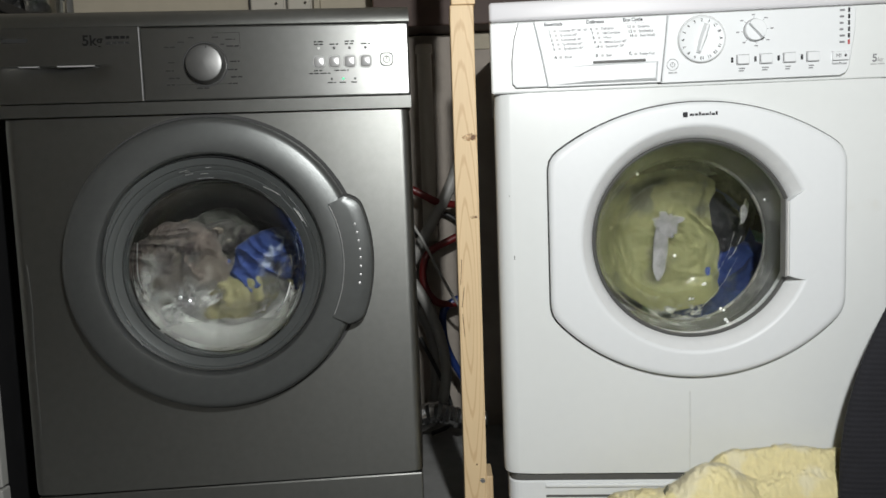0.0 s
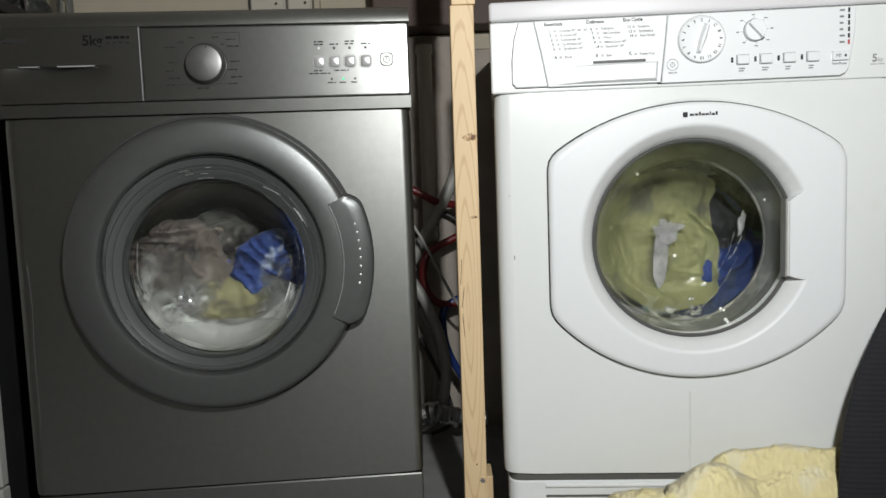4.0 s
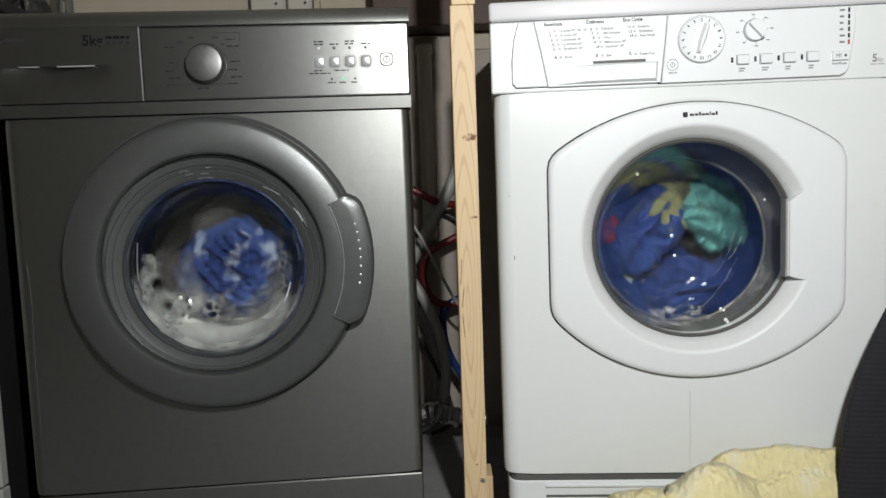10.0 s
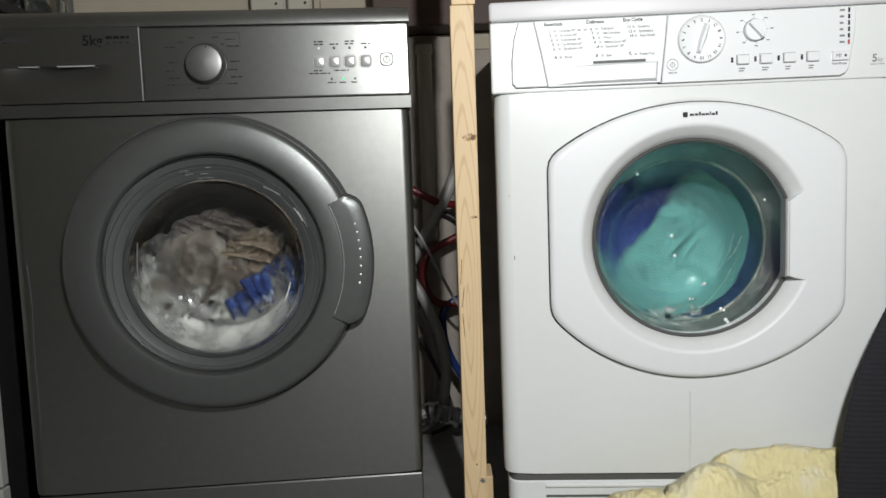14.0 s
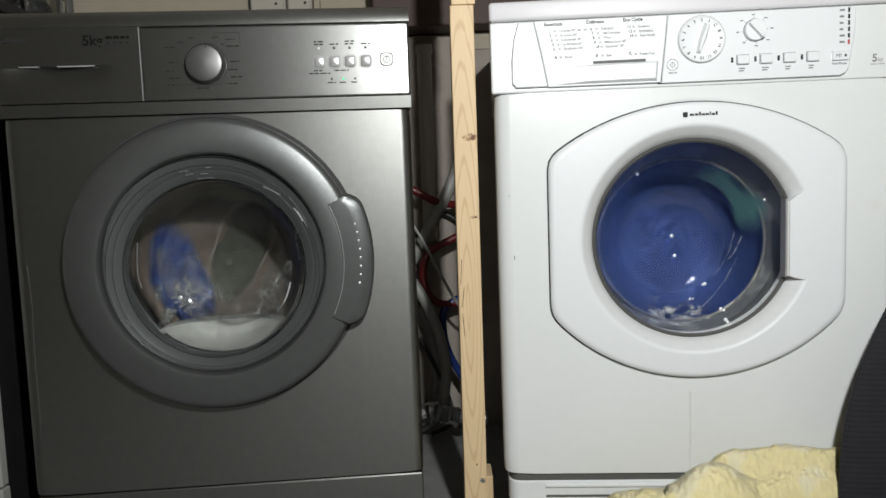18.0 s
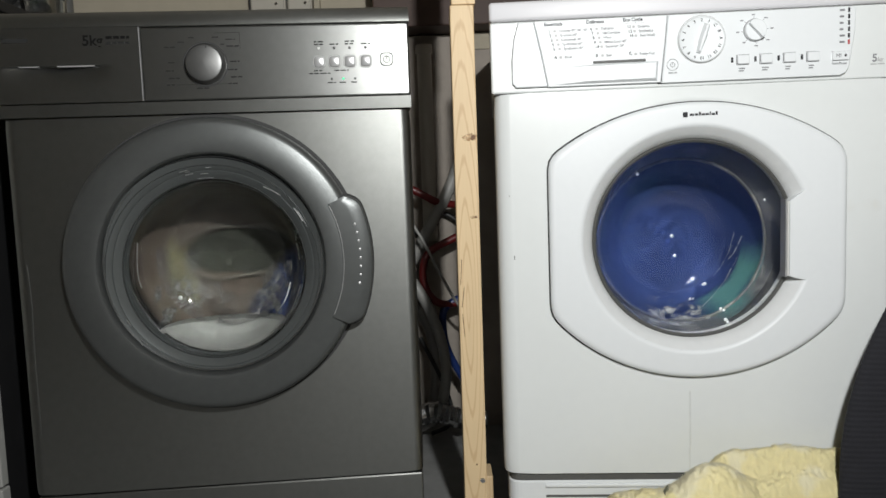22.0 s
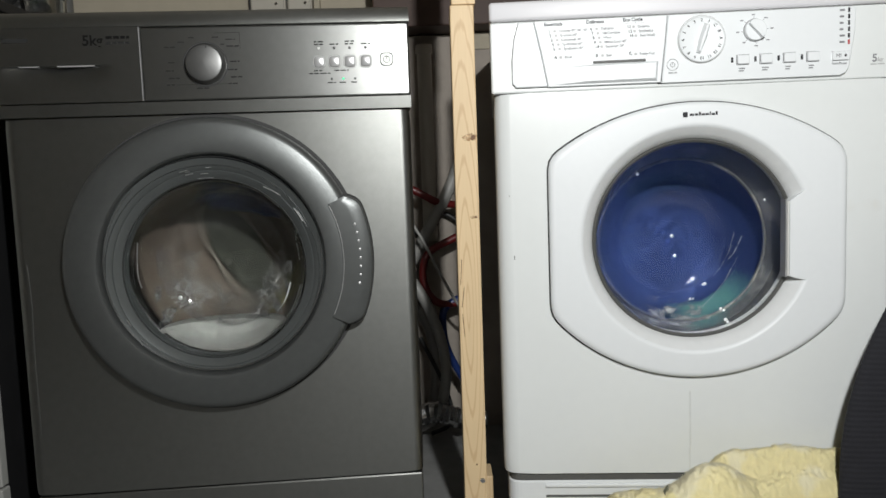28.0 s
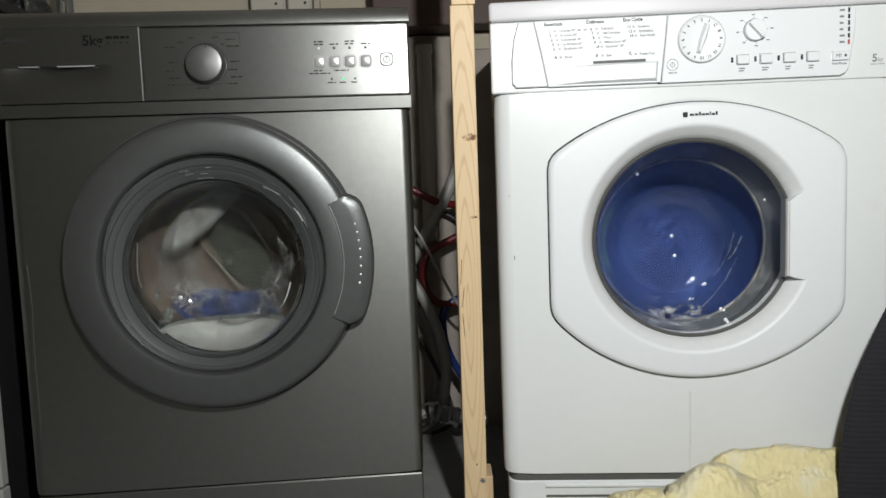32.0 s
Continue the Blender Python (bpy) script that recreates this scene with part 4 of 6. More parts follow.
# bright strips in place of reflections on the bowl's wall
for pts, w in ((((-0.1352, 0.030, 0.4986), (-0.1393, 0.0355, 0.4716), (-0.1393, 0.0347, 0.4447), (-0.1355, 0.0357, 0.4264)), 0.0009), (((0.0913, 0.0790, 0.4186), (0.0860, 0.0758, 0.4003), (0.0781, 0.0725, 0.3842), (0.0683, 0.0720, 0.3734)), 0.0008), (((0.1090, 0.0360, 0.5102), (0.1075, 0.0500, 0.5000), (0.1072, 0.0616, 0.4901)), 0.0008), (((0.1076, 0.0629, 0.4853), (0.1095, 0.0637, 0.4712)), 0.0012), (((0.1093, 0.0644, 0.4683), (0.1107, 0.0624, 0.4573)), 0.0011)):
    part("water_streak", tube(pts, w, 8, 8), GLINT_METAL, glass_s, "bright strip standing in for a reflection on the glass", True)
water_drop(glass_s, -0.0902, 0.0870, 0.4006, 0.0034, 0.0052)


def arc_slab(r0, r1, a0, a1, y0, y1, cx, cz, n=40, crown=0.003, round_end=0.12):
    """A curved handle: a slab along part of a ring, crowned, with rounded outer corners."""
    rings = []
    for i in range(n):
        t = i / (n - 1)
        a = radians(a0 + (a1 - a0) * t)
        e = min(t, 1 - t) / round_end
        out = r1 - (r1 - r0) * 0.35 * max(0.0, 1 - e) ** 2
        ring = []
        for r, y in ((r0, y1), (r0, y0 + 0.0008), (r0 + 0.0008, y0), ((r0 + out) / 2, y0 - crown), (out - 0.0030, y0 + 0.0004), (out - 0.0010, y0 + 0.0018), (out, y0 + 0.005), (out, y1)):
            ring.append((cx + r * math.cos(a), y, cz + r * math.sin(a)))
        rings.append(ring)
    return loft(rings, cap_first=True, cap_last=True)


shandle = part("door_handle", arc_slab(0.1965, 0.2410, -26.2, 25.6, -0.0340, -0.006, *SC, crown=0.0004), SILVER_DOOR, sdoor, "curved silver pull handle", True)
part("handle_gap", arc_slab(0.1948, 0.2425, -27.0, 26.4, -0.0285, -0.004, *SC, crown=0.0), SEAM, sdoor)
# thin bright tube in place of the highlight on the handle's edge
part("edge_line", tube([(SC[0] + 0.1968 * math.cos(radians(k)), -0.0337, SC[1] + 0.1968 * math.sin(radians(k))) for k in range(-25, 26, 5)], 0.0006, 6, 3), SILVER_BRIGHT, shandle)
for k in range(8):
    a = radians(14 - 3.35 * k)
    part("grip_dot", lathe([(0.0022, -0.0340), (0.0018, -0.0352), (0.0002, -0.0358)], SC[0] + 0.2220 * math.cos(a), SC[1] + 0.2220 * math.sin(a), 14), SILVER_BRIGHT, shandle, smooth=True)
part("door_gasket", lathe([(0.170, 0.012), (0.166, 0.035), (0.150, 0.045), (0.154, 0.060), (0.178, 0.075), (0.19, 0.10), (0.203, 0.10), (0.203, 0.012)], *SC, 96, wrap=True), DARK_GASKET, silver, "dark rubber gasket", True)


def drum_shell(depth0, depth1, r):
    return loft([circle(k, d, 96) for k, d in ((r - 0.03, depth0), (r, depth0 + 0.02), (r, depth1 - 0.02), (r - 0.02, depth1), (0.05, depth1 + 0.012), (0.048, depth1 + 0.004), (0.002, depth1))])


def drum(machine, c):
    d = part("drum", drum_shell(0.10, 0.39, 0.232), SHADED_STEEL, machine, "perforated steel drum", True)
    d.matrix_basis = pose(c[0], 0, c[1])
    for k in range(3):
        lift = part("paddle", loft([[(-0.03, y, -0.232), (0.03, y, -0.232), (0.012, y, -0.185), (-0.012, y, -0.185)] for y in (0.14, 0.37)], cap_first=True, cap_last=True), SHADED_STEEL, d)
        lift.matrix_basis = pose(0, 0, 0, 0, 120 * k + 20, 0)
    return d


drum_s = drum(silver, SC)
part("tub", loft([circle(k, d, 64, *SC) for k, d in ((0.205, 0.06), (0.24, 0.09), (0.24, 0.41), (0.002, 0.42))]), RUBBER, silver)

# ---------------------------------------------------------------- the white washing machine
white = thing("washing_machine", WHI, "white front-loading washing machine with an arched door", "washing machine", "washing machines")
cabinet(white, WHITE, 0.110, 0.7056, 0.52, 0.022, *WC, 0.205, 0.303)


def rounded_slab(w, r, depth, z0, z1, inset, ease=0.0):
    """A slab whose front upright edges are rounded like the cabinet's."""
    plan = [(-w + inset, depth), (-w + inset, r)]
    plan += [(-w + r - (r - inset) * math.cos(radians(k)), r - (r - inset) * math.sin(radians(k))) for k in (15, 30, 45, 60, 75, 90)]
    plan += [(-x, y) for x, y in reversed(plan)]
    rings = [[(x, y, z0) for x, y in plan], [(x, y, z1 - ease) for x, y in plan]]
    if ease:
        rings.append([(x * (1 - ease), y + ease, z1) for x, y in plan])
    return loft(rings, cap_first=True, cap_last=True)


part("plinth_seam", rounded_slab(0.298, 0.022, 0.5, 0.0975, 0.1102, 0.0045), GREY_STRIP, white)
plinth = part("kick_plate", rounded_slab(0.298, 0.022, 0.5, 0.0, 0.0972, 0.002, 0.002), WHITE_PLASTIC, white)
part("plinth_ridge", block(-0.238, 0.06, -0.001, 0.01, 0.087, 0.0925, 0.0015), WHITE_PLASTIC, plinth)
part("plinth_ridge", block(-0.238, -0.12, 0.0015, 0.01, 0.070, 0.0745, 0.001), GREY_STRIP, plinth)
part("worktop", block(-0.3065, 0.3015, -0.001, 0.53, 0.8128, 0.8420, 0.0055, 4), WORKTOP, white, smooth=True)
part("panel_body", block(-0.3055, 0.3005, 0.002, 0.50, 0.7062, 0.8120, 0.003, 3), WHITE, white)
part("panel_seam", block(-0.302, 0.297, 0.004, 0.3, 0.7045, 0.7075), SEAM, white)
part("top_seam", block(-0.303, 0.298, 0.004, 0.3, 0.8115, 0.8135), GREY_STRIP, white)


def sheet(outline, y0, y1, bevel=0.0015):
    """A flat plate with the outline (x, z), from y1 at its back to y0 in front, with an eased edge."""
    cx, cz = sum(p[0] for p in outline) / len(outline), sum(p[1] for p in outline) / len(outline)

    def inset(p, k):
        q = math.hypot(p[0] - cx, p[1] - cz)
        return (p[0] - (p[0] - cx) / q * k, p[1] - (p[1] - cz) / q * k)

    def ring(k, y):
        return [(inset(p, k)[0], y, inset(p, k)[1]) for p in outline]

    return loft([ring(0, y1), ring(0, y0 + bevel), ring(bevel, y0)], cap_first=True, cap_last=True)


fascia_w = part("control_panel", sheet([(-0.0425, 0.8095), (-0.0455, 0.775), (-0.0525, 0.7115), (0.205, 0.7115), (0.213, 0.715), (0.2175, 0.722), (0.2255, 0.775), (0.2265, 0.8095)], -0.005, 0.01), WHITE_PLASTIC, white, "white fascia with dials and buttons")
wdrawer = part("detergent_drawer", sheet([(-0.0434, 0.8095), (-0.0464, 0.775), (-0.0536, 0.7125), (-0.2202, 0.7125), (-0.2298, 0.765), (-0.2398, 0.8095)], -0.005, 0.01), WHITE_PLASTIC, white, "white drawer front with printed programme list")
part("side_flap", sheet([(-0.2404, 0.8095), (-0.2304, 0.765), (-0.2209, 0.7135), (-0.268, 0.7135), (-0.2735, 0.720), (-0.2735, 0.755), (-0.270, 0.785), (-0.2625, 0.8095)], -0.0042, 0.01), WHITE_PLASTIC, white)
part("flap_seam", sheet([(-0.230, 0.8098), (-0.2195, 0.765), (-0.2105, 0.7127), (-0.268, 0.7127), (-0.2742, 0.7194), (-0.2742, 0.755), (-0.2708, 0.785), (-0.2633, 0.8098)], -0.0005, 0.009), SEAM, white)
part("fascia_seam", sheet([(-0.0410, 0.8098), (-0.0440, 0.775), (-0.0510, 0.7108), (-0.0575, 0.7108), (-0.0495, 0.775), (-0.0462, 0.8098)], -0.0005, 0.009), SEAM, white)
grip = part("drawer_grip", loft([[(-0.214, -0.0052, 0.7150), (-0.0590, -0.0052, 0.7150), (-0.0570, -0.0052, 0.7440), (-0.150, -0.0052, 0.7440), (-0.196, -0.0052, 0.7405)], [(-0.158, -0.0120, 0.7185), (-0.0630, -0.0120, 0.7185), (-0.0615, -0.0120, 0.7405), (-0.120, -0.0120, 0.7405), (-0.140, -0.0120, 0.7395)]], cap_first=True, cap_last=True), WHITE_PLASTIC, wdrawer, "raised pull lip", True)
part("grip_slot", block(-0.153, -0.0755, -0.0062, 0.0, 0.7440, 0.7480, 0.0008), GREY_STRIP, wdrawer)

F = -0.0053
for head, x, z, lines, n0 in (("Essentials", -0.2245, 0.8045, ("Cottons 90° 60° 40°", "Cottons 60°", "Coloureds 40°", "Synthetics 60°", "Synthetics 40°"), 1), ("Delicates", -0.1625, 0.8050, ("Delicates", "Silk/Curtains", "Wool", "Mixed Load 40°", "Fastwash 30°"), 6), ("Eco Cycle", -0.1085, 0.8055, ("Cottons", "Synthetics", "Fast Wash"), 11)):
    text(head, 0.0072, wdrawer, x, F, z, INK, name="heading_lettering")
    part("printed_rule", block(x, x + 0.032, F - 0.0003, F + 0.001, z - 0.0052, z - 0.0048), INK_FAINT, wdrawer)
    for k, line in enumerate(lines):
        zz = z - 0.0102 - 0.0066 * k
        xx = x + 0.006 + 0.0017 * k
        text(str(n0 + k), 0.0060, wdrawer, xx, F, zz, INK, name="programme_number")
        bar(wdrawer, xx + 0.0078, zz, 0.0036, 0.0034, F + 0.0001, INK_FAINT, "programme_symbol")
        text(line, 0.0052, wdrawer, xx + 0.0155, F, zz, INK_SOFT, name="programme_lettering")
for letter, word, x in (("A", "Rinse", -0.2105), ("B", "Spin", -0.149), ("C", "Pump Out", -0.100)):
    text(letter, 0.0066, wdrawer, x, F, 0.7555 + 0.001 * (x > -0.12), INK, name="programme_number")
    bar(wdrawer, x + 0.0078, 0.7555, 0.0042, 0.0036, F + 0.0001, INK_FAINT, "programme_symbol")
    text(word, 0.0052, wdrawer, x + 0.0155, F, 0.7555, INK_SOFT, name="programme_lettering")

D1 = (0.0055, 0.7722)
dial = part("programme_dial", lathe([(0.0335, -0.005), (0.0335, -0.0085), (0.0325, -0.0095), (0.0315, -0.0088), (0.030, -0.0085), (0.0, -0.0085)], *D1, 72), WHITE_PLASTIC, fascia_w, "large white programme dial", True)
part("dial_ring", lathe([(0.0350, -0.0048), (0.0350, -0.0058), (0.0338, -0.0058), (0.0338, -0.0048)], *D1, 72, wrap=True), INK_FAINT, fascia_w)
dgrip = part("dial_grip", loft([[(-0.003, 0.0, -0.022), (0.003, 0.0, -0.022), (0.0055, 0.0, 0.0), (0.0045, 0.0, 0.023), (-0.0045, 0.0, 0.023), (-0.0055, 0.0, 0.0)], [(-0.0010, -0.007, -0.019), (0.0010, -0.007, -0.019), (0.0018, -0.007, 0.0), (0.0012, -0.007, 0.020), (-0.0012, -0.007, 0.020), (-0.0018, -0.007, 0.0)]], cap_first=True, cap_last=True), WHITE_PLASTIC, dial)
dgrip.matrix_basis = pose(D1[0] + 0.001, -0.0084, D1[1], 0, 18, 0)
for k, mark in enumerate(("1", "C", "B", "A", "13", "12", "11", "10", "9", "8", "7", "6", "5", "4", "3", "2")):
    a = radians(68 - 22.5 * k)
    text(mark, 0.0060, dial, D1[0] + 0.0272 * math.cos(a), -0.0088, D1[1] + 0.0272 * math.sin(a), INK, "CENTER", name="dial_number", turn=math.degrees(a) - 90)
D2 = (0.0825, 0.7818)
dial2 = part("temperature_dial", lathe([(0.0155, -0.005), (0.0155, -0.010), (0.0145, -0.0115), (0.0, -0.0115)], *D2, 48), WHITE_PLASTIC, fascia_w, "small white temperature dial", True)
part("dial_ring", lathe([(0.0167, -0.0048), (0.0167, -0.0057), (0.0157, -0.0057), (0.0157, -0.0048)], *D2, 48, wrap=True), INK_SOFT, fascia_w)
tgrip = part("dial_grip", block(-0.0028, 0.0028, -0.008, 0.0, -0.0145, 0.0145, 0.001), WHITE_PLASTIC, dial2)
tgrip.matrix_basis = pose(D2[0], -0.0114, D2[1], 0, -42, 0)
part("pointer", block(-0.0026, 0.0026, -0.0086, -0.006, -0.0140, -0.0105), WHITE_PLASTIC, tgrip)
for k, mark in enumerate(("90°", "0", "20°", "30°", "40°", "50°", "60°", "70°")):
    a = radians(140 - 45 * k)
    bar(fascia_w, D2[0] + 0.0245 * math.cos(a) - 0.0022, D2[1] + 0.0225 * math.sin(a), 0.0044, 0.0016, F, INK_SOFT)
    tick = part("tick", block(-0.0003, 0.0003, F - 0.0003, F + 0.001, 0.0, 0.002), INK_SOFT, fascia_w)
    tick.matrix_basis = pose(D2[0] + 0.0175 * math.cos(a), 0, D2[1] + 0.0175 * math.sin(a), 0, 90 - math.degrees(a), 0)
for x in (0.0655, 0.0989, 0.1322, 0.1655):
    key = part("option_button", loft([rect_ring(x - 0.0085, x + 0.0085, 0.7335, 0.7465, y, 0.001, 32) for y in (-0.005, -0.0085)] + [rect_ring(x - 0.0078, x + 0.0078, 0.7342, 0.7458, -0.0092, 0.001, 32)], cap_last=True), WHITE_PLASTIC, fascia_w)
    for q in ((x - 0.0096, x - 0.0087, 0.7328, 0.7472), (x - 0.0096, x + 0.0085, 0.7470, 0.7476), (x - 0.0096, x + 0.0085, 0.7324, 0.7329)):
        part("button_outline", block(q[0], q[1], -0.0056, -0.004, q[2], q[3]), INK_SOFT, key)
    part("indicator", block(x - 0.0172, x - 0.0140, -0.0060, -0.004, 0.7365, 0.7440, 0.0004), INK, fascia_w)
    scribble(fascia_w, x - 0.006, 0.7275, 0.010, 0.0016, F, INK_SOFT)
    scribble(fascia_w, x - 0.006, 0.7240, 0.010, 0.0016, F, INK_SOFT)
start = part("start_button", loft([rect_ring(0.1925, 0.2165, 0.7330, 0.7455, y, 0.001, 32) for y in (-0.005, -0.0080)] + [rect_ring(0.1932, 0.2158, 0.7337, 0.7448, -0.0086, 0.001, 32)], cap_last=True), WHITE_PLASTIC, fascia_w)
text(">II", 0.0075, start, 0.1965, -0.0089, 0.7393, INK_SOFT, name="start_lettering")
part("indicator", disc(0.0018, -0.0095, -0.008, 0.2105, 0.7393, 0.0004, 14), INK, start)
part("button_outline", block(0.1920, 0.2168, -0.0056, -0.004, 0.7455, 0.7460), INK_SOFT, start)
part("button_outline", block(0.1920, 0.2168, -0.0056, -0.004, 0.7325, 0.7330), INK_SOFT, start)
text("Start/Pause", 0.0047, fascia_w, 0.1925, F, 0.7285, INK_SOFT, name="start_lettering")
for k in range(6):
    z = 0.8045 - 0.0091 * k
    part("indicator", block(0.2147, 0.2175, -0.0058, -0.004, z - 0.0033, z + 0.0033, 0.0003), RED_LED if k == 5 else INK, fascia_w)
    scribble(fascia_w, 0.2030, z, 0.007, 0.0028, F, INK_SOFT)
pw = part("power_button", lathe([(0.0085, -0.005), (0.0085, -0.0058), (0.0078, -0.0058), (0.0078, -0.005)], -0.0365, 0.7372, 40, wrap=True), INK_SOFT, fascia_w)
part("power_ring", lathe([(0.0036, -0.005), (0.0036, -0.0058), (0.0029, -0.0058), (0.0029, -0.005)], -0.0365, 0.7372, 24, wrap=True), INK_SOFT, pw)
part("power_stroke", block(-0.0368, -0.0362, -0.006, -0.005, 0.7372, 0.7410), INK_SOFT, pw)
scribble(fascia_w, -0.0425, 0.7255, 0.012, 0.0016, F, INK_SOFT)
text("5", 0.0155, white, 0.2525, 0.0016, 0.7345, INK_SOFT, name="rating_lettering")
text("kg", 0.0085, white, 0.2605, 0.0016, 0.7325, INK_FAINT, name="rating_lettering")
scribble(white, 0.2505, 0.7262, 0.020, 0.0018, 0.0018, INK_FAINT)


def door_outline(cx, cz, k, n=144):
    """The arched door: straight sides, bowed top and bottom; k shrinks it."""
    half, top, tsag, bottom, bsag = 0.2195 - k, 0.6815 - k, 0.077, 0.2640 + k, 0.101
    rt, rb = (half ** 2 + tsag ** 2) / (2 * tsag), (half ** 2 + bsag ** 2) / (2 * bsag)
    out = []
    for i in range(n):
        a = 2 * math.pi * i / n
        c, s = math.cos(a), math.sin(a)
        lo, hi = 0.0, 0.5
        for _ in range(40):
            q = (lo + hi) / 2
            x, z = q * c, cz + q * s
            inside = abs(x) < half and math.hypot(x, z - (top - rt)) < rt and math.hypot(x, z - (bottom + rb)) < rb
            lo, hi = (q, hi) if inside else (lo, q)
        out.append((cx + lo * c, cz + lo * s))
    for _ in range(2):
        out = [((out[i - 1][0] + 2 * out[i][0] + out[(i + 1) % n][0]) / 4, (out[i - 1][1] + 2 * out[i][1] + out[(i + 1) % n][1]) / 4) for i in range(n)]
    return out


SLANT = 0.018 / 0.175


def slanted(bm):
    """The deep bowl hangs down a little towards its end."""
    for v in bm.verts:
        v.co.z -= SLANT * min(max(v.co.y, 0.0), 0.18)
    return bm


WHITE_BOWL = [(0.1490, 0.012), (0.1462, 0.020), (0.1375, 0.050), (0.1255, 0.092), (0.1125, 0.134), (0.1040, 0.154), (0.0960, 0.1650), (0.0850, 0.1725), (0.070, 0.1768), (0.035, 0.1795), (0.005, 0.1798)]
wdoor = new("door")
wdoor.parent = white
wdoor["label"] = "white arched door with a round glass porthole"
ring = lambda k, y: [(x, y, z) for x, z in door_outline(-0.004, WC[1], k)]
part("door_frame", loft([ring(0.0, 0.002), ring(0.0, -0.007), ring(0.0022, -0.0100), ring(0.0055, -0.0114), ring(0.0090, -0.0116), circle(0.1765, -0.0116, 144, *WC), circle(0.1735, -0.0116, 144, *WC), circle(0.1712, -0.0105, 144, *WC), circle(0.1690, -0.0085, 144, *WC)]), WHITE_PLASTIC, wdoor, "white plastic door frame", True)
part("bezel", lathe([(0.1690, -0.0085), (0.1600, 0.000), (0.1545, 0.008), (0.1525, 0.014), (0.152, 0.035), (0.2, 0.035)], *WC, 128), BEZEL, wdoor, "sloping grey-white bezel", True)
part("door_gap", loft([ring(-0.0020, 0.001), ring(-0.0020, -0.0012), ring(0.004, -0.0012)]), SEAM, wdoor)
part("glass_seal", lathe([(0.1530, 0.012), (0.1500, 0.008), (0.1470, 0.012), (0.1500, 0.016)], *WC, 128, wrap=True), GREY_STRIP, wdoor, smooth=True)
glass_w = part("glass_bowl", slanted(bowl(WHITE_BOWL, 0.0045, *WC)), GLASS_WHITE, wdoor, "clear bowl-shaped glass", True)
glass_w.visible_shadow = False
whandle = part("door_handle", sheet([(0.1320, 0.4170), (0.1425, 0.4135), (0.1560, 0.4105), (0.1760, 0.4300), (0.1760, 0.5300), (0.1560, 0.5470), (0.1425, 0.5375), (0.1320, 0.5303)], -0.0119, 0.012, 0.0008), WHITE_PLASTIC, wdoor, "white pull handle")
part("handle_edge", block(0.1290, 0.1320, -0.0105, 0.012, 0.4170, 0.5300, 0.001), SOCKET, whandle)
part("handle_recess", block(0.1272, 0.1292, -0.0080, 0.013, 0.4150, 0.5320), RECESS, whandle)
# beads set where the lamp's reflections show in the bowl
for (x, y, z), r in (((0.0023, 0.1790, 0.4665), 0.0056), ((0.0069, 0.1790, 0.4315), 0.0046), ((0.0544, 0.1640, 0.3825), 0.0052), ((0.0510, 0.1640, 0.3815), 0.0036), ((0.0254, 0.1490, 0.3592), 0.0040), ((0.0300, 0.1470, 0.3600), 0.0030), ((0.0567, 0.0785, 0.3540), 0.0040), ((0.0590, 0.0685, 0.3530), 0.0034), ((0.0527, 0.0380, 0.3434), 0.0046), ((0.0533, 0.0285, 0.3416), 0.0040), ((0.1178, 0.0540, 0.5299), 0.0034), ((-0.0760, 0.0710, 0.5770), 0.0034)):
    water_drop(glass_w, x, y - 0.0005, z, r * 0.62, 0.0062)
# broken pale strips in place of reflections on the deep bowl
for pts, r in ((((0.1074, 0.1345, 0.4668), (0.0994, 0.1478, 0.4379), (0.0923, 0.1558, 0.4265)), 0.0008), (((0.1001, 0.1500, 0.4735), (0.0932, 0.1586, 0.4369), (0.0799, 0.1620, 0.4100), (0.0680, 0.1638, 0.3955)), 0.0005), (((0.1014, 0.1390, 0.4312), (0.0824, 0.1382, 0.3937), (0.0578, 0.1268, 0.3672), (0.0256, 0.0996, 0.3468)), 0.0006)):
    ends = [Vector(p) for p in pts]
    for a, b in zip(ends, ends[1:]):
        at = 0.0
        while at < 0.95:
            to = min(1.0, at + random.uniform(0.12, 0.5))
            part("water_streak", tube([a.lerp(b, at), a.lerp(b, (at + to) / 2) + Vector((0.0004, 0, 0.0004)), a.lerp(b, to)], r * random.uniform(0.35, 1.1), 6, 4), GLINT_STRIP, glass_w, "bright strip standing in for a reflection on the glass", True)
            at = to + random.uniform(0.02, 0.2)
part("maker_mark", block(-0.0235, -0.0165, -0.0121, -0.010, 0.6590, 0.6665), INK, wdoor)
for x, w in ((-0.0135, 0.0062), (-0.0060, 0.0045), (-0.0003, 0.0030), (0.0040, 0.0045), (0.0097, 0.0045), (0.0155, 0.0016), (0.0185, 0.0045), (0.0240, 0.0030)):
    part("maker_mark", block(x, x + w, -0.0121, -0.010, 0.6608, 0.6640 if w > 0.0035 else 0.6660), INK, wdoor)
gasket_w = part("door_gasket", slanted(lathe([(0.172, 0.030), (0.160, 0.038), (0.157, 0.050), (0.159, 0.058), (0.153, 0.066), (0.152, 0.076), (0.1400, 0.088), (0.1385, 0.096), (0.1420, 0.102), (0.165, 0.106), (0.190, 0.118), (0.204, 0.120), (0.204, 0.030)], *WC, 96, wrap=True)), GASKET, white, "pale grey rubber gasket", True)
part("gasket_lip", slanted(lathe([(0.1365 + 0.0026 * math.cos(k * math.pi / 4), 0.0915 + 0.0036 * math.sin(k * math.pi / 4)) for k in range(8)], *WC, 96, wrap=True)), GASKET_LIP, gasket_w, "pale worn lip", True)
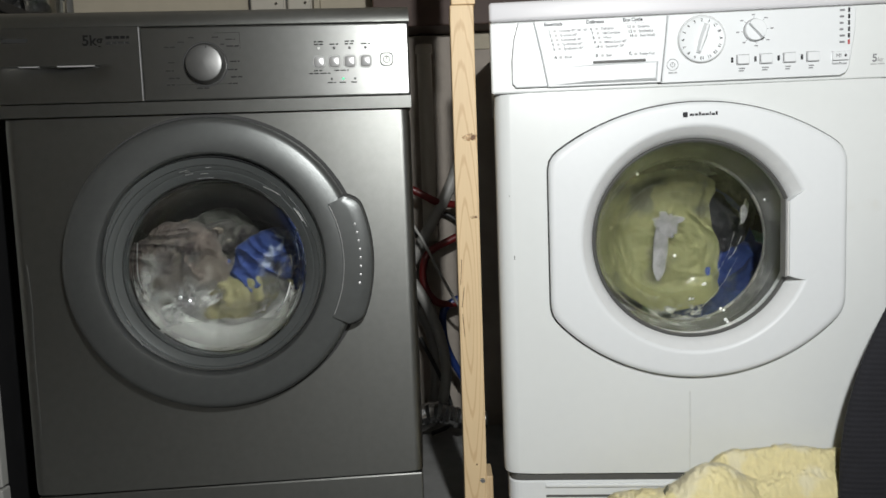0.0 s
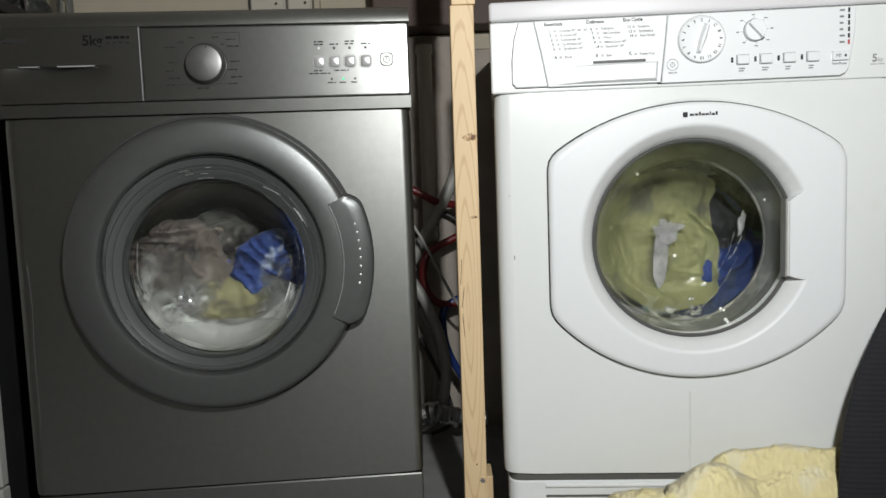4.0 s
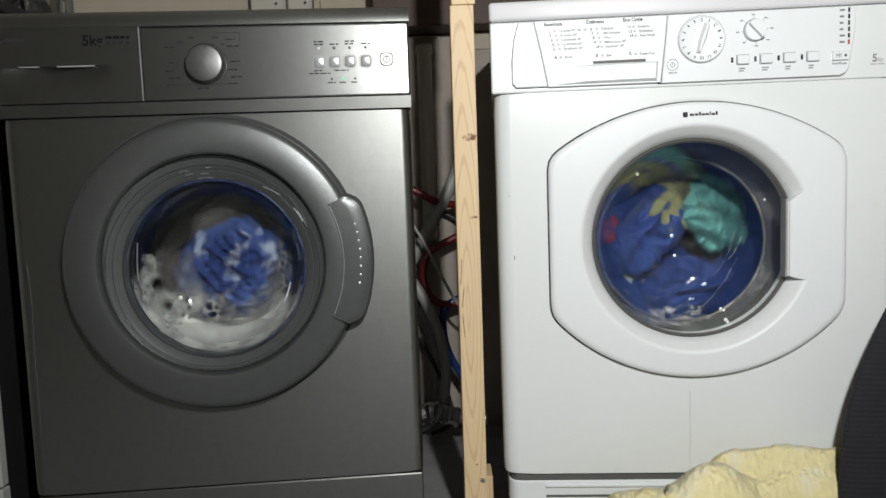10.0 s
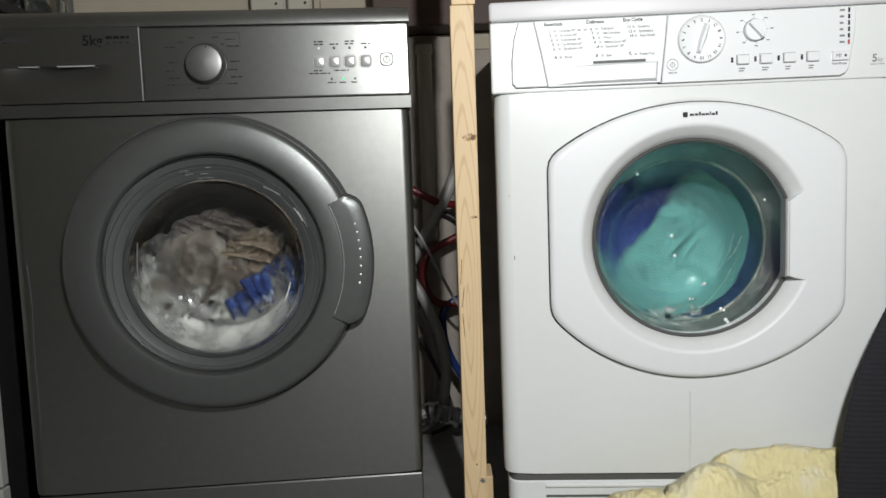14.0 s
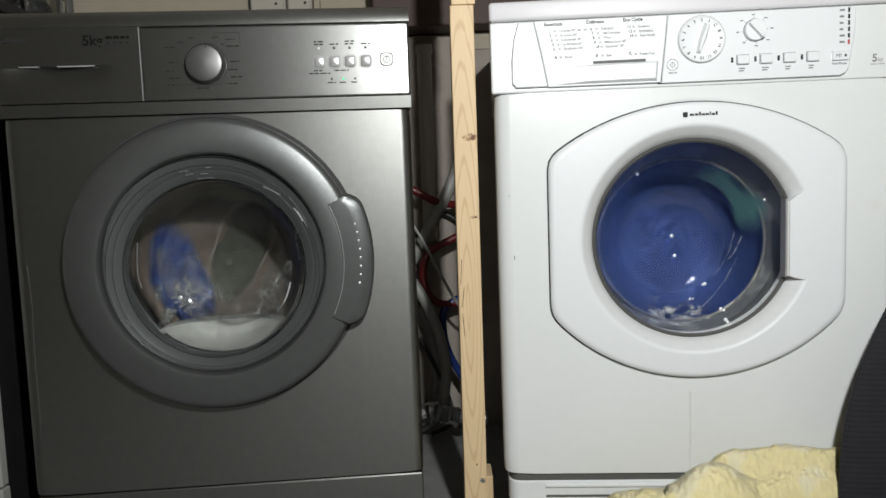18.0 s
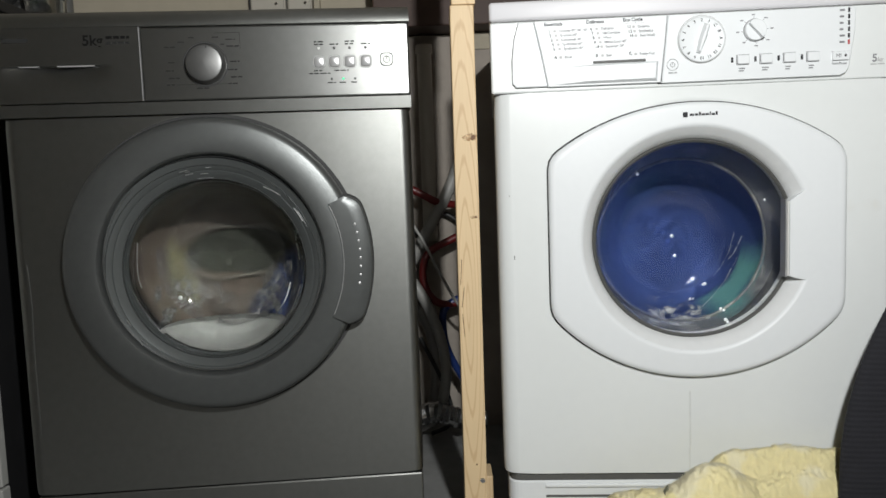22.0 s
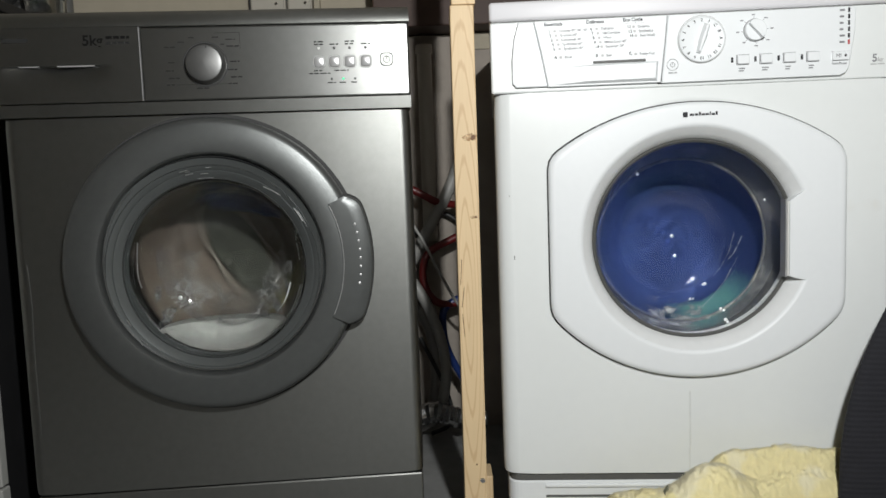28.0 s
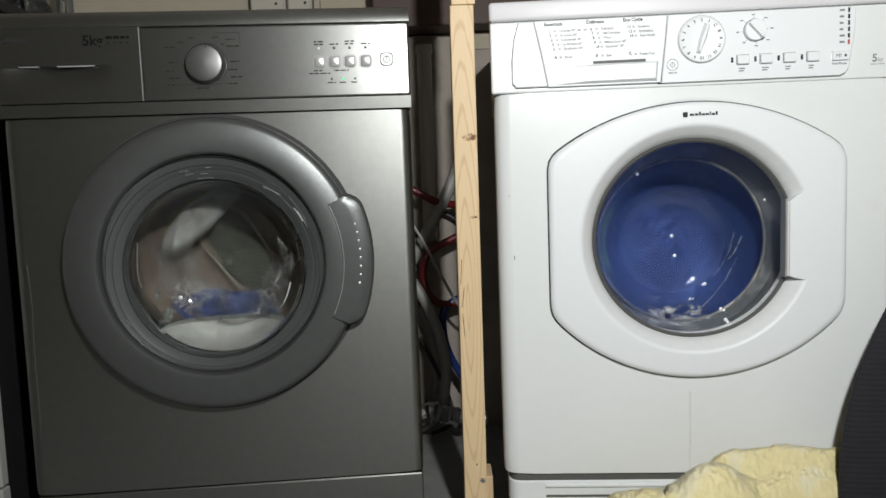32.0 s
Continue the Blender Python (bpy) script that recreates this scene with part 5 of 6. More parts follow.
drum_w = drum(white, WC)
part("tub", loft([circle(k, d, 64, *WC) for k, d in ((0.205, 0.06), (0.24, 0.09), (0.24, 0.41), (0.002, 0.42))]), RUBBER, white)
for x, z, h in ((-0.2835, 0.5505, 0.002), (-0.278, 0.4555, 0.006)):
    part("paint_chip", block(x, x + 0.0012, -0.0005, 0.001, z - h / 2, z + h / 2), GREY_STRIP, white)
part("water_stain", block(-0.0142, -0.0112, -0.0006, 0.001, 0.152, 0.240, 0.0004), STAIN, white, "faint grey drip stain")
part("water_stain", block(-0.0150, -0.0120, -0.0005, 0.001, 0.118, 0.1505, 0.0004), STAIN, white, "faint grey drip stain")
# ---------------------------------------------------------------- laundry in the white machine
WDRUM = WHI @ pose(WC[0], 0.04, WC[1])
SUNK = pose(0, 0, -0.0145)


def pressed(profile, gap, seed, rmax, base=0.0, fold=0.005, chord=None, level=None, thick=0.012, arc=None, r0=0.0, na=150, nr=46, fold_scale=11.0, ragged=0.04):
    """Cloth or suds pressed against the back of a glass bowl. chord, level: where it is folded over on one side or on top; arc: only between two angles."""
    outer = []
    for i, (r, d) in enumerate(profile):
        (ra, da), (rb, db) = profile[max(i - 1, 0)], profile[min(i + 1, len(profile) - 1)]
        q = math.hypot(rb - ra, db - da)
        outer.append((r + (0.0045 + gap) * (db - da) / q, d - (0.0045 + gap) * (rb - ra) / q))

    def depth(r):
        for (ra, da), (rb, db) in zip(outer, outer[1:]):
            if rb <= r <= ra:
                return da + (db - da) * (ra - r) / max(1e-9, ra - rb)
        return outer[-1][1] if r < outer[-1][0] else outer[0][1] - (r - outer[0][0]) * 2

    off = Vector((seed * 7.31, seed * 3.17, seed * 1.93))
    a0, a1 = arc or (0.0, 360.0)
    front, back = [], []
    for i in range(nr + 1):
        q = i / nr
        fr, bk = [], []
        for k in range(na):
            a = radians(a0 + (a1 - a0) * (k / na if arc is None else k / (na - 1)))
            edge = 1 + ragged * noise.noise(Vector((math.cos(a) * 3, math.sin(a) * 3, 0)) + off)
            low = max(r0 * (1 + 0.5 * ragged * noise.noise(Vector((a * 6, 4, 0)) + off)), 0.001)
            r = low + (rmax * edge - low) * q
            x, z = r * math.cos(a), r * math.sin(a)
            if chord is not None:
                c = chord + 0.016 * noise.noise(Vector((z * 16, 2, 0)) + off) + 0.006 * noise.noise(Vector((z * 48, 2, 0)) + off)
                x = c + (x - c) * 0.05 if x > c else x
            if level is not None and z > level:
                z = level + (z - level) * 0.03
                most = math.sqrt(rmax * rmax - z * z)
                x = max(-most, min(most, x))
            p = Vector((x, z, 0))
            w = p * fold_scale + off + 0.9 * Vector((noise.noise(p * 14 + off), noise.noise(p * 14 - off), 0))
            ridge = abs(noise.noise(Vector((w.x * 2.0 + w.y, w.y * 0.7 - w.x * 0.3, 0)))) + 0.6 * abs(noise.noise(Vector((w.x - w.y * 2.2, w.y * 1.3 + w.x, 4)))) + 0.25 * abs(noise.noise(p * 90 + off))
            y = depth(math.hypot(x, z)) + fold * min(1.6, 1.9 * ridge) - base
            lip = 0.0 if q < 0.94 else (q - 0.94) / 0.06
            fr.append((x, y + thick * 0.5 * lip * lip, z)), bk.append((x, y + thick * (1 - 0.5 * lip * lip), z))
        front.append(fr), back.append(bk)
    return loft(back[::-1] + front, closed=arc is None, wrap=arc is not None)

SDRUM = SIL @ pose(SC[0], 0, SC[1])
IN_WHITE, IN_SILVER = "laundry in the white machine", "laundry in the silver machine"

olive_towel = thing("towel", WDRUM, "wet olive-yellow terry towel inside the white washing machine", "towel", IN_WHITE)
olive_flat = part("pressed_fold", pressed(WHITE_BOWL, 0.016, 3, 0.128, 0.04, 0.008, chord=0.080), OLIVE, olive_towel, smooth=True)
olive_bunch = part("bunched_fold", crumple(0.085, 0.060, 0.05, 4, 0.014), OLIVE, olive_towel, smooth=True)

blue_sheet = thing("bed_sheet", WDRUM, "wet bright blue cotton bed sheet inside the white washing machine", "bed sheet", IN_WHITE)
blue_flat = part("pressed_fold", pressed(WHITE_BOWL, 0.034, 8, 0.166, 0.04, 0.007), BLUE, blue_sheet, smooth=True)
blue_b = part("bunched_fold", crumple(0.095, 0.075, 0.06, 9, 0.015), BLUE, blue_sheet, smooth=True)
blue_c = part("bunched_fold", crumple(0.090, 0.065, 0.06, 10, 0.015), BLUE, blue_sheet, smooth=True)

teal_towel = thing("towel", WDRUM, "wet teal terry towel inside the white washing machine", "towel", IN_WHITE)
teal_flat = part("pressed_fold", pressed(WHITE_BOWL, 0.022, 14, 0.134, 0.04, 0.008, chord=0.032), TEAL, teal_towel, smooth=True)
teal_flap = part("folded_flap", pressed(WHITE_BOWL, 0.026, 16, 0.106, 0.04, 0.008, chord=-0.030), TEAL, teal_towel, smooth=True)
teal_b = part("bunched_fold", crumple(0.072, 0.066, 0.05, 15, 0.017, fold_scale=26), TEAL, teal_towel, smooth=True)


teal_rim = part("rim_fold", pressed(WHITE_BOWL, 0.0025, 2, 0.1335, 0.04, 0.004, arc=(-27, 27), r0=0.117, thick=0.004, ragged=0.12), TEAL, teal_towel, smooth=True)

maroon_top = thing("sweatshirt", WDRUM, "wet maroon sweatshirt with a red panel in the white machine", "sweatshirt", IN_WHITE)
maroon_a = part("body_fold", crumple(0.082, 0.058, 0.05, 20, 0.014), MAROON, maroon_top, smooth=True)
maroon_red = part("red_panel", crumple(0.028, 0.020, 0.03, 21, 0.006, na=60, nr=16), RED, maroon_top, "bright red panel", True)
black_top = tagged(part("jumper", crumple(0.078, 0.050, 0.05, 23, 0.013), BLACK, smooth=True), "wet black jumper inside the white washing machine", "jumper", IN_WHITE)
black_top.parent = None
white_shirt = tagged(part("shirt", crumple(0.070, 0.062, 0.05, 25, 0.016, fold_scale=24), SHIRT, smooth=True), "wet off-white shirt inside the white washing machine", "shirt", IN_WHITE)
grey_sock = tagged(part("sock", crumple(0.055, 0.022, 0.03, 27, 0.009, na=70, nr=18), ASH, smooth=True), "wet grey sock inside the white washing machine", "sock", IN_WHITE)
suds_w = tagged(part("foam_bank", pressed(WHITE_BOWL, 0.001, 31, 0.136, 0.04, 0.002, arc=(-114, -70), r0=0.105, thick=0.001, ragged=0.05), SUDS, smooth=True), "small bank of white soap suds below the glass", "soap foam")
suds_w.matrix_world = WDRUM @ SUNK
streak = thing("foam_streak", WDRUM, "streak of white foam sliding down the porthole glass", "foam streak")
part("foam_head", crumple(0.023, 0.021, 0.004, 51, 0.001, ragged=0.45, na=60, nr=14), MILK, streak, smooth=True).matrix_basis = pose(0.006, 0.0, 0.030)
part("foam_tail", crumple(0.0125, 0.058, 0.004, 52, 0.001, ragged=0.15, na=60, nr=14), MILK, streak, smooth=True).matrix_basis = pose(-0.006, 0.001, -0.014, 0, 5, 0)
side_streak = tagged(part("foam_streak", crumple(0.006, 0.021, 0.005, 53, 0.0015, ragged=0.4, na=50, nr=12), MILK, smooth=True), "small drip of white foam on the porthole glass", "foam streak")

# ---------------------------------------------------------------- laundry in the silver machine
blue_shirt = thing("shirt", SDRUM, "wet royal blue shirt flecked with suds inside the silver washing machine", "shirt", IN_SILVER)
sblue_a = part("body_fold", crumple(0.066, 0.052, 0.05, 31, 0.016, fold_scale=24), BLUE_SUDS, blue_shirt, smooth=True)
sblue_b = part("sleeve_fold", crumple(0.068, 0.045, 0.05, 32, 0.014, fold_scale=24), BLUE_SUDS, blue_shirt, smooth=True)
sblue_c = part("back_fold", crumple(0.118, 0.090, 0.04, 30, 0.015, fold_scale=15), BLUE_SUDS, blue_shirt, smooth=True)
pale_sheet = thing("bed_sheet", SDRUM, "wet pale grey cotton sheet inside the silver washing machine", "bed sheet", IN_SILVER)
pale_a = part("broad_fold", crumple(0.098, 0.086, 0.05, 33, 0.017), PALE, pale_sheet, smooth=True)
pale_b = part("bunched_fold", crumple(0.070, 0.045, 0.05, 34, 0.016, fold_scale=26), PALE, pale_sheet, smooth=True)
pale_c = part("top_hem", crumple(0.092, 0.027, 0.03, 57, 0.010, ragged=0.15, fold_scale=18), HEM, pale_sheet, "whiter folded hem", True)
beige_top = tagged(part("blouse", crumple(0.092, 0.080, 0.05, 35, 0.014), BEIGE, smooth=True), "wet beige mottled blouse inside the silver washing machine", "blouse", IN_SILVER)
floral_top = tagged(part("floral_top", crumple(0.082, 0.066, 0.05, 36, 0.018, fold_scale=26), FLORAL, smooth=True), "wet floral cotton top inside the silver washing machine", "top", IN_SILVER)
sage_case = tagged(part("pillowcase", crumple(0.054, 0.070, 0.04, 37, 0.008, ragged=0.16), SAGE, smooth=True), "wet sage green pillowcase inside the silver washing machine", "pillowcase", IN_SILVER)
yellow_cloth = tagged(part("cloth", crumple(0.090, 0.050, 0.05, 38, 0.009), YELLOW, smooth=True), "wet pale yellow cloth inside the silver washing machine", "cloth", IN_SILVER)
tan_top = tagged(part("vest", crumple(0.070, 0.036, 0.04, 39, 0.018, fold_scale=30), TAN, smooth=True), "wet tan vest in tight folds inside the silver washing machine", "vest", IN_SILVER)
GLASS_AXIS = SIL @ pose(SG[0], 0, SG[1])
duvet = thing("duvet_cover", SDRUM, "wet beige duvet cover with a sage panel in the drum", "duvet cover", IN_SILVER)
duvet_flat = part("broad_fold", crumple(0.192, 0.192, 0.03, 91, 0.010, 0.060, cup_at=0.120, ragged=0.05, fold_scale=9), DUVET, duvet, smooth=True)
sage_panel = part("sage_panel", crumple(0.100, 0.042, 0.012, 92, 0.004, ragged=0.10, fold_scale=9), SAGE, duvet_flat, "sage green panel", True)
sage_panel.matrix_basis = pose(0, -0.012, 0, 0, -121, 0)
for side in (-1, 1):
    strand = part("piping", tube([(-0.105, -0.005, side * 0.020), (-0.050, -0.010, side * 0.046), (0.010, -0.011, side * 0.044), (0.060, -0.010, side * 0.040), (0.105, -0.005, side * 0.018)], 0.0026, 10, 10), PIPING, duvet_flat, "pale piped seam", True)
    strand.matrix_basis = pose(0, -0.010, 0, 0, -121, 0)
pool = tagged(part("foam_bank", pressed(SILVER_BOWL, 0.002, 5, 0.1405, 0.0, 0.0015, level=-0.104, thick=0.05, ragged=0.0, na=200), FOAM, smooth=True), "bank of white soap suds in the bottom of the porthole", "soap foam")
pool.matrix_world = GLASS_AXIS
veil = tagged(part("settling_suds", pressed(SILVER_BOWL, 0.001, 6, 0.1385, 0.0, 0.0006, arc=(170, 370), r0=0.004, thick=0.0012, ragged=0.0, na=120), VEIL, smooth=True), "hazy veil of white suds sinking down behind the porthole glass", "soap foam")

for k, ((x, z), w, h, a) in enumerate((((-0.109, -0.099), 0.010, 0.020, 30), ((-0.123, -0.059), 0.006, 0.016, 10), ((-0.092, -0.124), 0.014, 0.008, 0), ((0.074, -0.084), 0.007, 0.016, -20), ((0.095, -0.051), 0.005, 0.012, -25), ((0.052, -0.102), 0.010, 0.006, 20))):
    fleck = tagged(part("suds_patch", crumple(w, h, 0.003, 60 + k, 0.001, ragged=0.6, na=60, nr=10), FOAM_DIM, smooth=True), "thin patch of white suds clinging to the porthole glass", "soap foam", "suds on the silver machine's glass")
    fleck.matrix_world = SDRUM @ pose(x, 0.111 if math.hypot(x, z) < 0.085 else 0.104, z, 0, a, 0)


def glass_film(a0, a1, r0, r1, seed):
    """A thin skin that follows the back of the porthole glass."""
    def depth(r):
        return 0.116 - 0.040 * max(0.0, (r - 0.03) / 0.085) ** 2.6

    rings = []
    for i in range(40):
        t = i / 39
        ring = []
        for k in range(60):
            f = k / 59
            a = radians(a0 + (a1 - a0) * f + (2 * f - 1) * (20 * noise.noise(Vector((t * 3.5, 0, seed))) + 8 * noise.noise(Vector((t * 14, 0, seed)))))
            r = r0 + (r1 - r0) * t + 0.02 * noise.noise(Vector((f * 9, seed, 0))) * (1 - t)
            ring.append((r * math.cos(a), depth(r), r * math.sin(a)))
        rings.append(ring)
    return loft(rings, closed=False)


for a0, a1, r0, r1, seed in ((168, 262, 0.052, 0.113, 8.0), (250, 352, 0.066, 0.113, 4.0)):
    film = tagged(part("suds_film", glass_film(a0, a1, r0, r1, seed), FILM, smooth=True), "thin hazy film of suds on the porthole glass", "soap foam", "suds on the silver machine's glass")
    film.matrix_world = SDRUM
lace = thing("soap_froth", SDRUM, "strands of white suds flung over the inside of the porthole", "soap froth")
for a0, a1, r0, r1, seed in ((186, 246, 0.066, 0.113, 3.0), (304, 354, 0.074, 0.113, 6.0)):
    part("lace_sheet", glass_film(a0, a1, r0, r1, seed), LACE, lace, smooth=True)
splash = tagged(part("soap_froth", glass_film(338, 372, 0.076, 0.113, 11.0), LACE, smooth=True), "patch of bubbly suds splashed on the porthole glass", "soap froth")
froth_b = tagged(part("soap_froth", crumple(0.046, 0.034, 0.03, 46, 0.004, ragged=0.5, fold_scale=30), FOAM_BRIGHT, smooth=True), "clump of dense white froth among the washing", "soap froth")
froth = tagged(part("soap_froth", crumple(0.122, 0.056, 0.05, 45, 0.003, fold_scale=12), SOFT_FOAM, smooth=True), "heap of white froth on the water in the drum", "soap froth")


# ---------------------------------------------------------------- movement
def tumble(ob, base, keys):
    """Key one fold of cloth. Keys: seconds, (x, z) from the drum's axis, depth, spin, and whole turns round the axis on the way to the next key
    (None: straight there; 1: once round anticlockwise; -1: clockwise). It moves round the axis in steps of a tenth of a second."""
    rows = []
    for k, (t, p, d, spin, turns) in enumerate(keys):
        if k + 1 == len(keys) or turns is None:
            rows.append((t, base @ pose(p[0], d, p[1], 0, -spin, 0)))
            continue
        t1, p1, d1, spin1, _ = keys[k + 1]
        a0, a1 = math.degrees(math.atan2(p[1], p[0])), math.degrees(math.atan2(p1[1], p1[0]))
        r0, r1 = math.hypot(*p), math.hypot(*p1)
        if turns > 0:
            da, ds = (a1 - a0) % 360, (spin1 - spin) % 360
            da, ds = da + (360 if da < 150 else 0), ds + (360 if ds < 150 else 0)
        else:
            da, ds = -((a0 - a1) % 360), -((spin - spin1) % 360)
            da, ds = da - (360 if da > -240 else 0), ds - (360 if ds > -240 else 0)
        n = max(1, round((t1 - t) / 0.1))
        while max(abs(da), abs(ds)) / n > 80:
            n += 1
        for i in range(n):
            f = i / n
            a, r = radians(a0 + da * f), r0 + (r1 - r0) * f
            rows.append((t + (t1 - t) * f, base @ pose(r * math.cos(a), d + (d1 - d) * f, r * math.sin(a), 0, -(spin + ds * f), 0)))
    walk(ob, rows)


def spinner(ob, base, before, t0, angles, off, r, d, twist=0.0, centre=(0.0, 0.0), after=(), early=None, first=()):
    """Rows before t0 as in tumble without turns, then round the axis by the angles (seconds, degrees, running on).
    early: until when the piece stays at another radius and depth."""
    rows = list(first) + [(t, base @ pose(p[0], dd, p[1], 0, -s, 0)) for t, p, dd, s in before]
    for (ta, aa), (tb, ab) in zip(angles, angles[1:]):
        n = max(1, round((tb - ta) / 0.1))
        while abs(ab - aa) / n > 80:
            n += 1
        for i in range(n + (tb == angles[-1][0])):
            a = aa + (ab - aa) * i / n
            q = radians(a + off)
            late = 1.0 if early is None else min(1.0, max(0.0, (ta + (tb - ta) * i / n - early[0]) / 0.3))
            rr, dd = (r, d) if early is None else (early[1] + (r - early[1]) * late, early[2] + (d - early[2]) * late)
            rows.append((ta + (tb - ta) * i / n, base @ pose(centre[0] + rr * math.cos(q), dd, centre[1] + rr * math.sin(q), 0, -(a + twist), 0)))
    walk(ob, rows + [(t, base @ pose(p[0], dd, p[1], 0, -s, 0)) for t, p, dd, s in after])


def running(pairs, way, least):
    """Angles that run on one way: each step turns at least that many degrees."""
    out = [pairs[0]]
    for t, a in pairs[1:]:
        t0, a0 = out[-1]
        need = least * (t - t0)
        step = (a - a0) % 360 if way > 0 else (a0 - a) % 360
        while step < need:
            step += 360
        out.append((t, a0 + way * step))
    return out


def motions():
    I = Matrix.Identity(4)
    # drums
    wturn = [(0, 0), (5.7, 0)] + [(6 + 0.1 * k, 33 * k + 60) for k in range(45)]
    wturn += [(10.5 + 0.1 * k, wturn[-1][1] + 62 * (k + 1)) for k in range(42)]
    wturn += [(14.7 + 0.1 * k, wturn[-1][1] + 72 * (k + 1)) for k in range(174)]
    walk(drum_w, [(t, pose(WC[0], 0, WC[1], 0, -a, 0)) for t, a in wturn])
    sturn = [(0, 0), (5.7, 0)] + [(5.8 + 0.1 * k, 38 * k + 30) for k in range(48)]
    sturn += [(10.7, sturn[-1][1] + 20), (14.9, sturn[-1][1] + 20)]
    sturn += [(15.0 + 0.1 * k, sturn[-1][1] - 60 * (k + 1)) for k in range(171)]
    walk(drum_s, [(t, pose(SC[0], 0, SC[1], 0, -a, 0)) for t, a in sturn])

    # white machine
    mid = (0.0, 0.0)
    tumble(olive_flat, SUNK, [(0, mid, 0.0, 0, None), (5.7, mid, 0.0, 0, None), (5.85, mid, 0.04, 20, None), (6, mid, 0.06, 40, 1), (7, mid, 0.07, 60, 1), (8, mid, 0.12, 60, 1), (9, mid, 0.12, 60, 1), (10, mid, 0.12, 90, None), (32, mid, 0.13, 150, None)])
    tumble(olive_bunch, I, [(0, (-0.03, -0.05), 0.22, 0, None), (5.7, (-0.03, -0.05), 0.22, 0, None), (6, (-0.085, -0.060), 0.175, 80, 1), (7, (-0.083, 0.066), 0.175, 60, 1), (8, (-0.059, 0.010), 0.24, 60, 1), (9, (-0.029, 0.009), 0.24, 60, 1), (10, (0.020, 0.082), 0.165, 80, 1), (11, (0.161, -0.107), 0.15, 60, None), (11.3, (0.05, -0.03), 0.26, 60, None), (32, (0.05, -0.03), 0.26, 60, None)])
    tumble(blue_b, I, [(0, (0.130, -0.112), 0.172, 50, None), (1.0, (0.130, -0.126), 0.18, 45, None), (3.0, (0.130, -0.126), 0.18, 45, None), (3.5, (0.128, -0.104), 0.168, 50, None), (5.7, (0.130, -0.116), 0.172, 50, None), (6, (0.141, -0.036), 0.165, 80, 1), (7, (0.010, 0.013), 0.17, 60, 1), (8, (0.076, 0.051), 0.17, 45, 1), (9, (0.059, 0.012), 0.17, 45, 1), (10, (-0.044, 0.005), 0.165, 60, 1), (11, (-0.039, 0.030), 0.20, 90, None), (11.2, (-0.03, 0.03), 0.27, 90, None), (32, (-0.03, 0.03), 0.27, 90, None)])
    tumble(blue_c, I, [(0, (0.097, -0.140), 0.19, 20, None), (5.7, (0.097, -0.140), 0.19, 20, None), (6, (0.088, -0.120), 0.17, 10, 1), (7, (0.009, -0.103), 0.17, 0, 1), (8, (-0.001, -0.082), 0.165, 20, 1), (9, (0.009, -0.077), 0.165, 20, 1), (10, (0.058, -0.119), 0.17, 0, 1), (11, (0.146, -0.096), 0.18, 60, None), (11.2, (0.04, -0.03), 0.24, 60, None), (32, (0.04, -0.03), 0.24, 60, None)])
    tumble(teal_b, I, [(0, (0.156, -0.076), 0.225, 0, None), (2.6, (0.156, -0.076), 0.225, 0, None), (3.0, (0.151, -0.076), 0.205, 0, None), (3.4, (0.156, -0.076), 0.225, 0, None), (5.7, (0.156, -0.076), 0.225, 0, None), (6, (0.009, -0.072), 0.16, 0, 1), (7, (0.115, -0.000), 0.16, 60, 1), (8, (0.109, -0.050), 0.16, 30, 1), (9, (0.102, -0.055), 0.16, 30, 1), (10, (0.093, 0.035), 0.16, 80, 1), (11, (0.073, -0.044), 0.17, 60, None), (11.2, (0.0, 0.05), 0.26, 60, None), (32, (0.0, 0.05), 0.26, 60, None)])
    tumble(maroon_a, I, [(0, (-0.05, 0.09), 0.24, 0, None), (5.7, (-0.05, 0.09), 0.24, 0, None), (6, (0.025, 0.048), 0.175, 15, 1), (7, (-0.069, 0.001), 0.20, 60, 1), (8, (-0.044, 0.060), 0.175, 40, 1), (9, (-0.034, 0.040), 0.175, 40, 1), (10, (-0.089, -0.009), 0.21, 80, None), (10.4, (-0.04, -0.02), 0.30, 80, None), (32, (-0.04, -0.02), 0.30, 80, None)])
    tumble(maroon_red, I, [(0, (-0.05, 0.09), 0.23, 0, None), (5.7, (-0.05, 0.09), 0.23, 0, None), (6, (0.103, 0.053), 0.165, 15, 1), (7, (-0.069, 0.001), 0.19, 60, 1), (8, (-0.048, 0.058), 0.158, 40, 1), (9, (0.047, 0.080), 0.16, 0, 1), (10, (-0.102, 0.006), 0.152, 80, None), (10.4, (-0.04, -0.02), 0.29, 80, None), (32, (-0.04, -0.02), 0.29, 80, None)])
    # until 5.7 s the black jumper stands in for shade on the right
    tumble(black_top, WDRUM, [(0, (0.116, 0.020), 0.190, 85, None), (5.7, (0.116, 0.020), 0.190, 85, None), (6, (0.049, -0.008), 0.17, 0, 1), (7, (0.127, -0.075), 0.18, 60, 1), (8, (-0.074, -0.040), 0.18, 80, 1), (9, (-0.074, -0.019), 0.185, 80, 1), (10, (0.117, -0.035), 0.21, 0, None), (10.4, (0.0, 0.03), 0.31, 0, None), (32, (0.0, 0.03), 0.31, 0, None)])
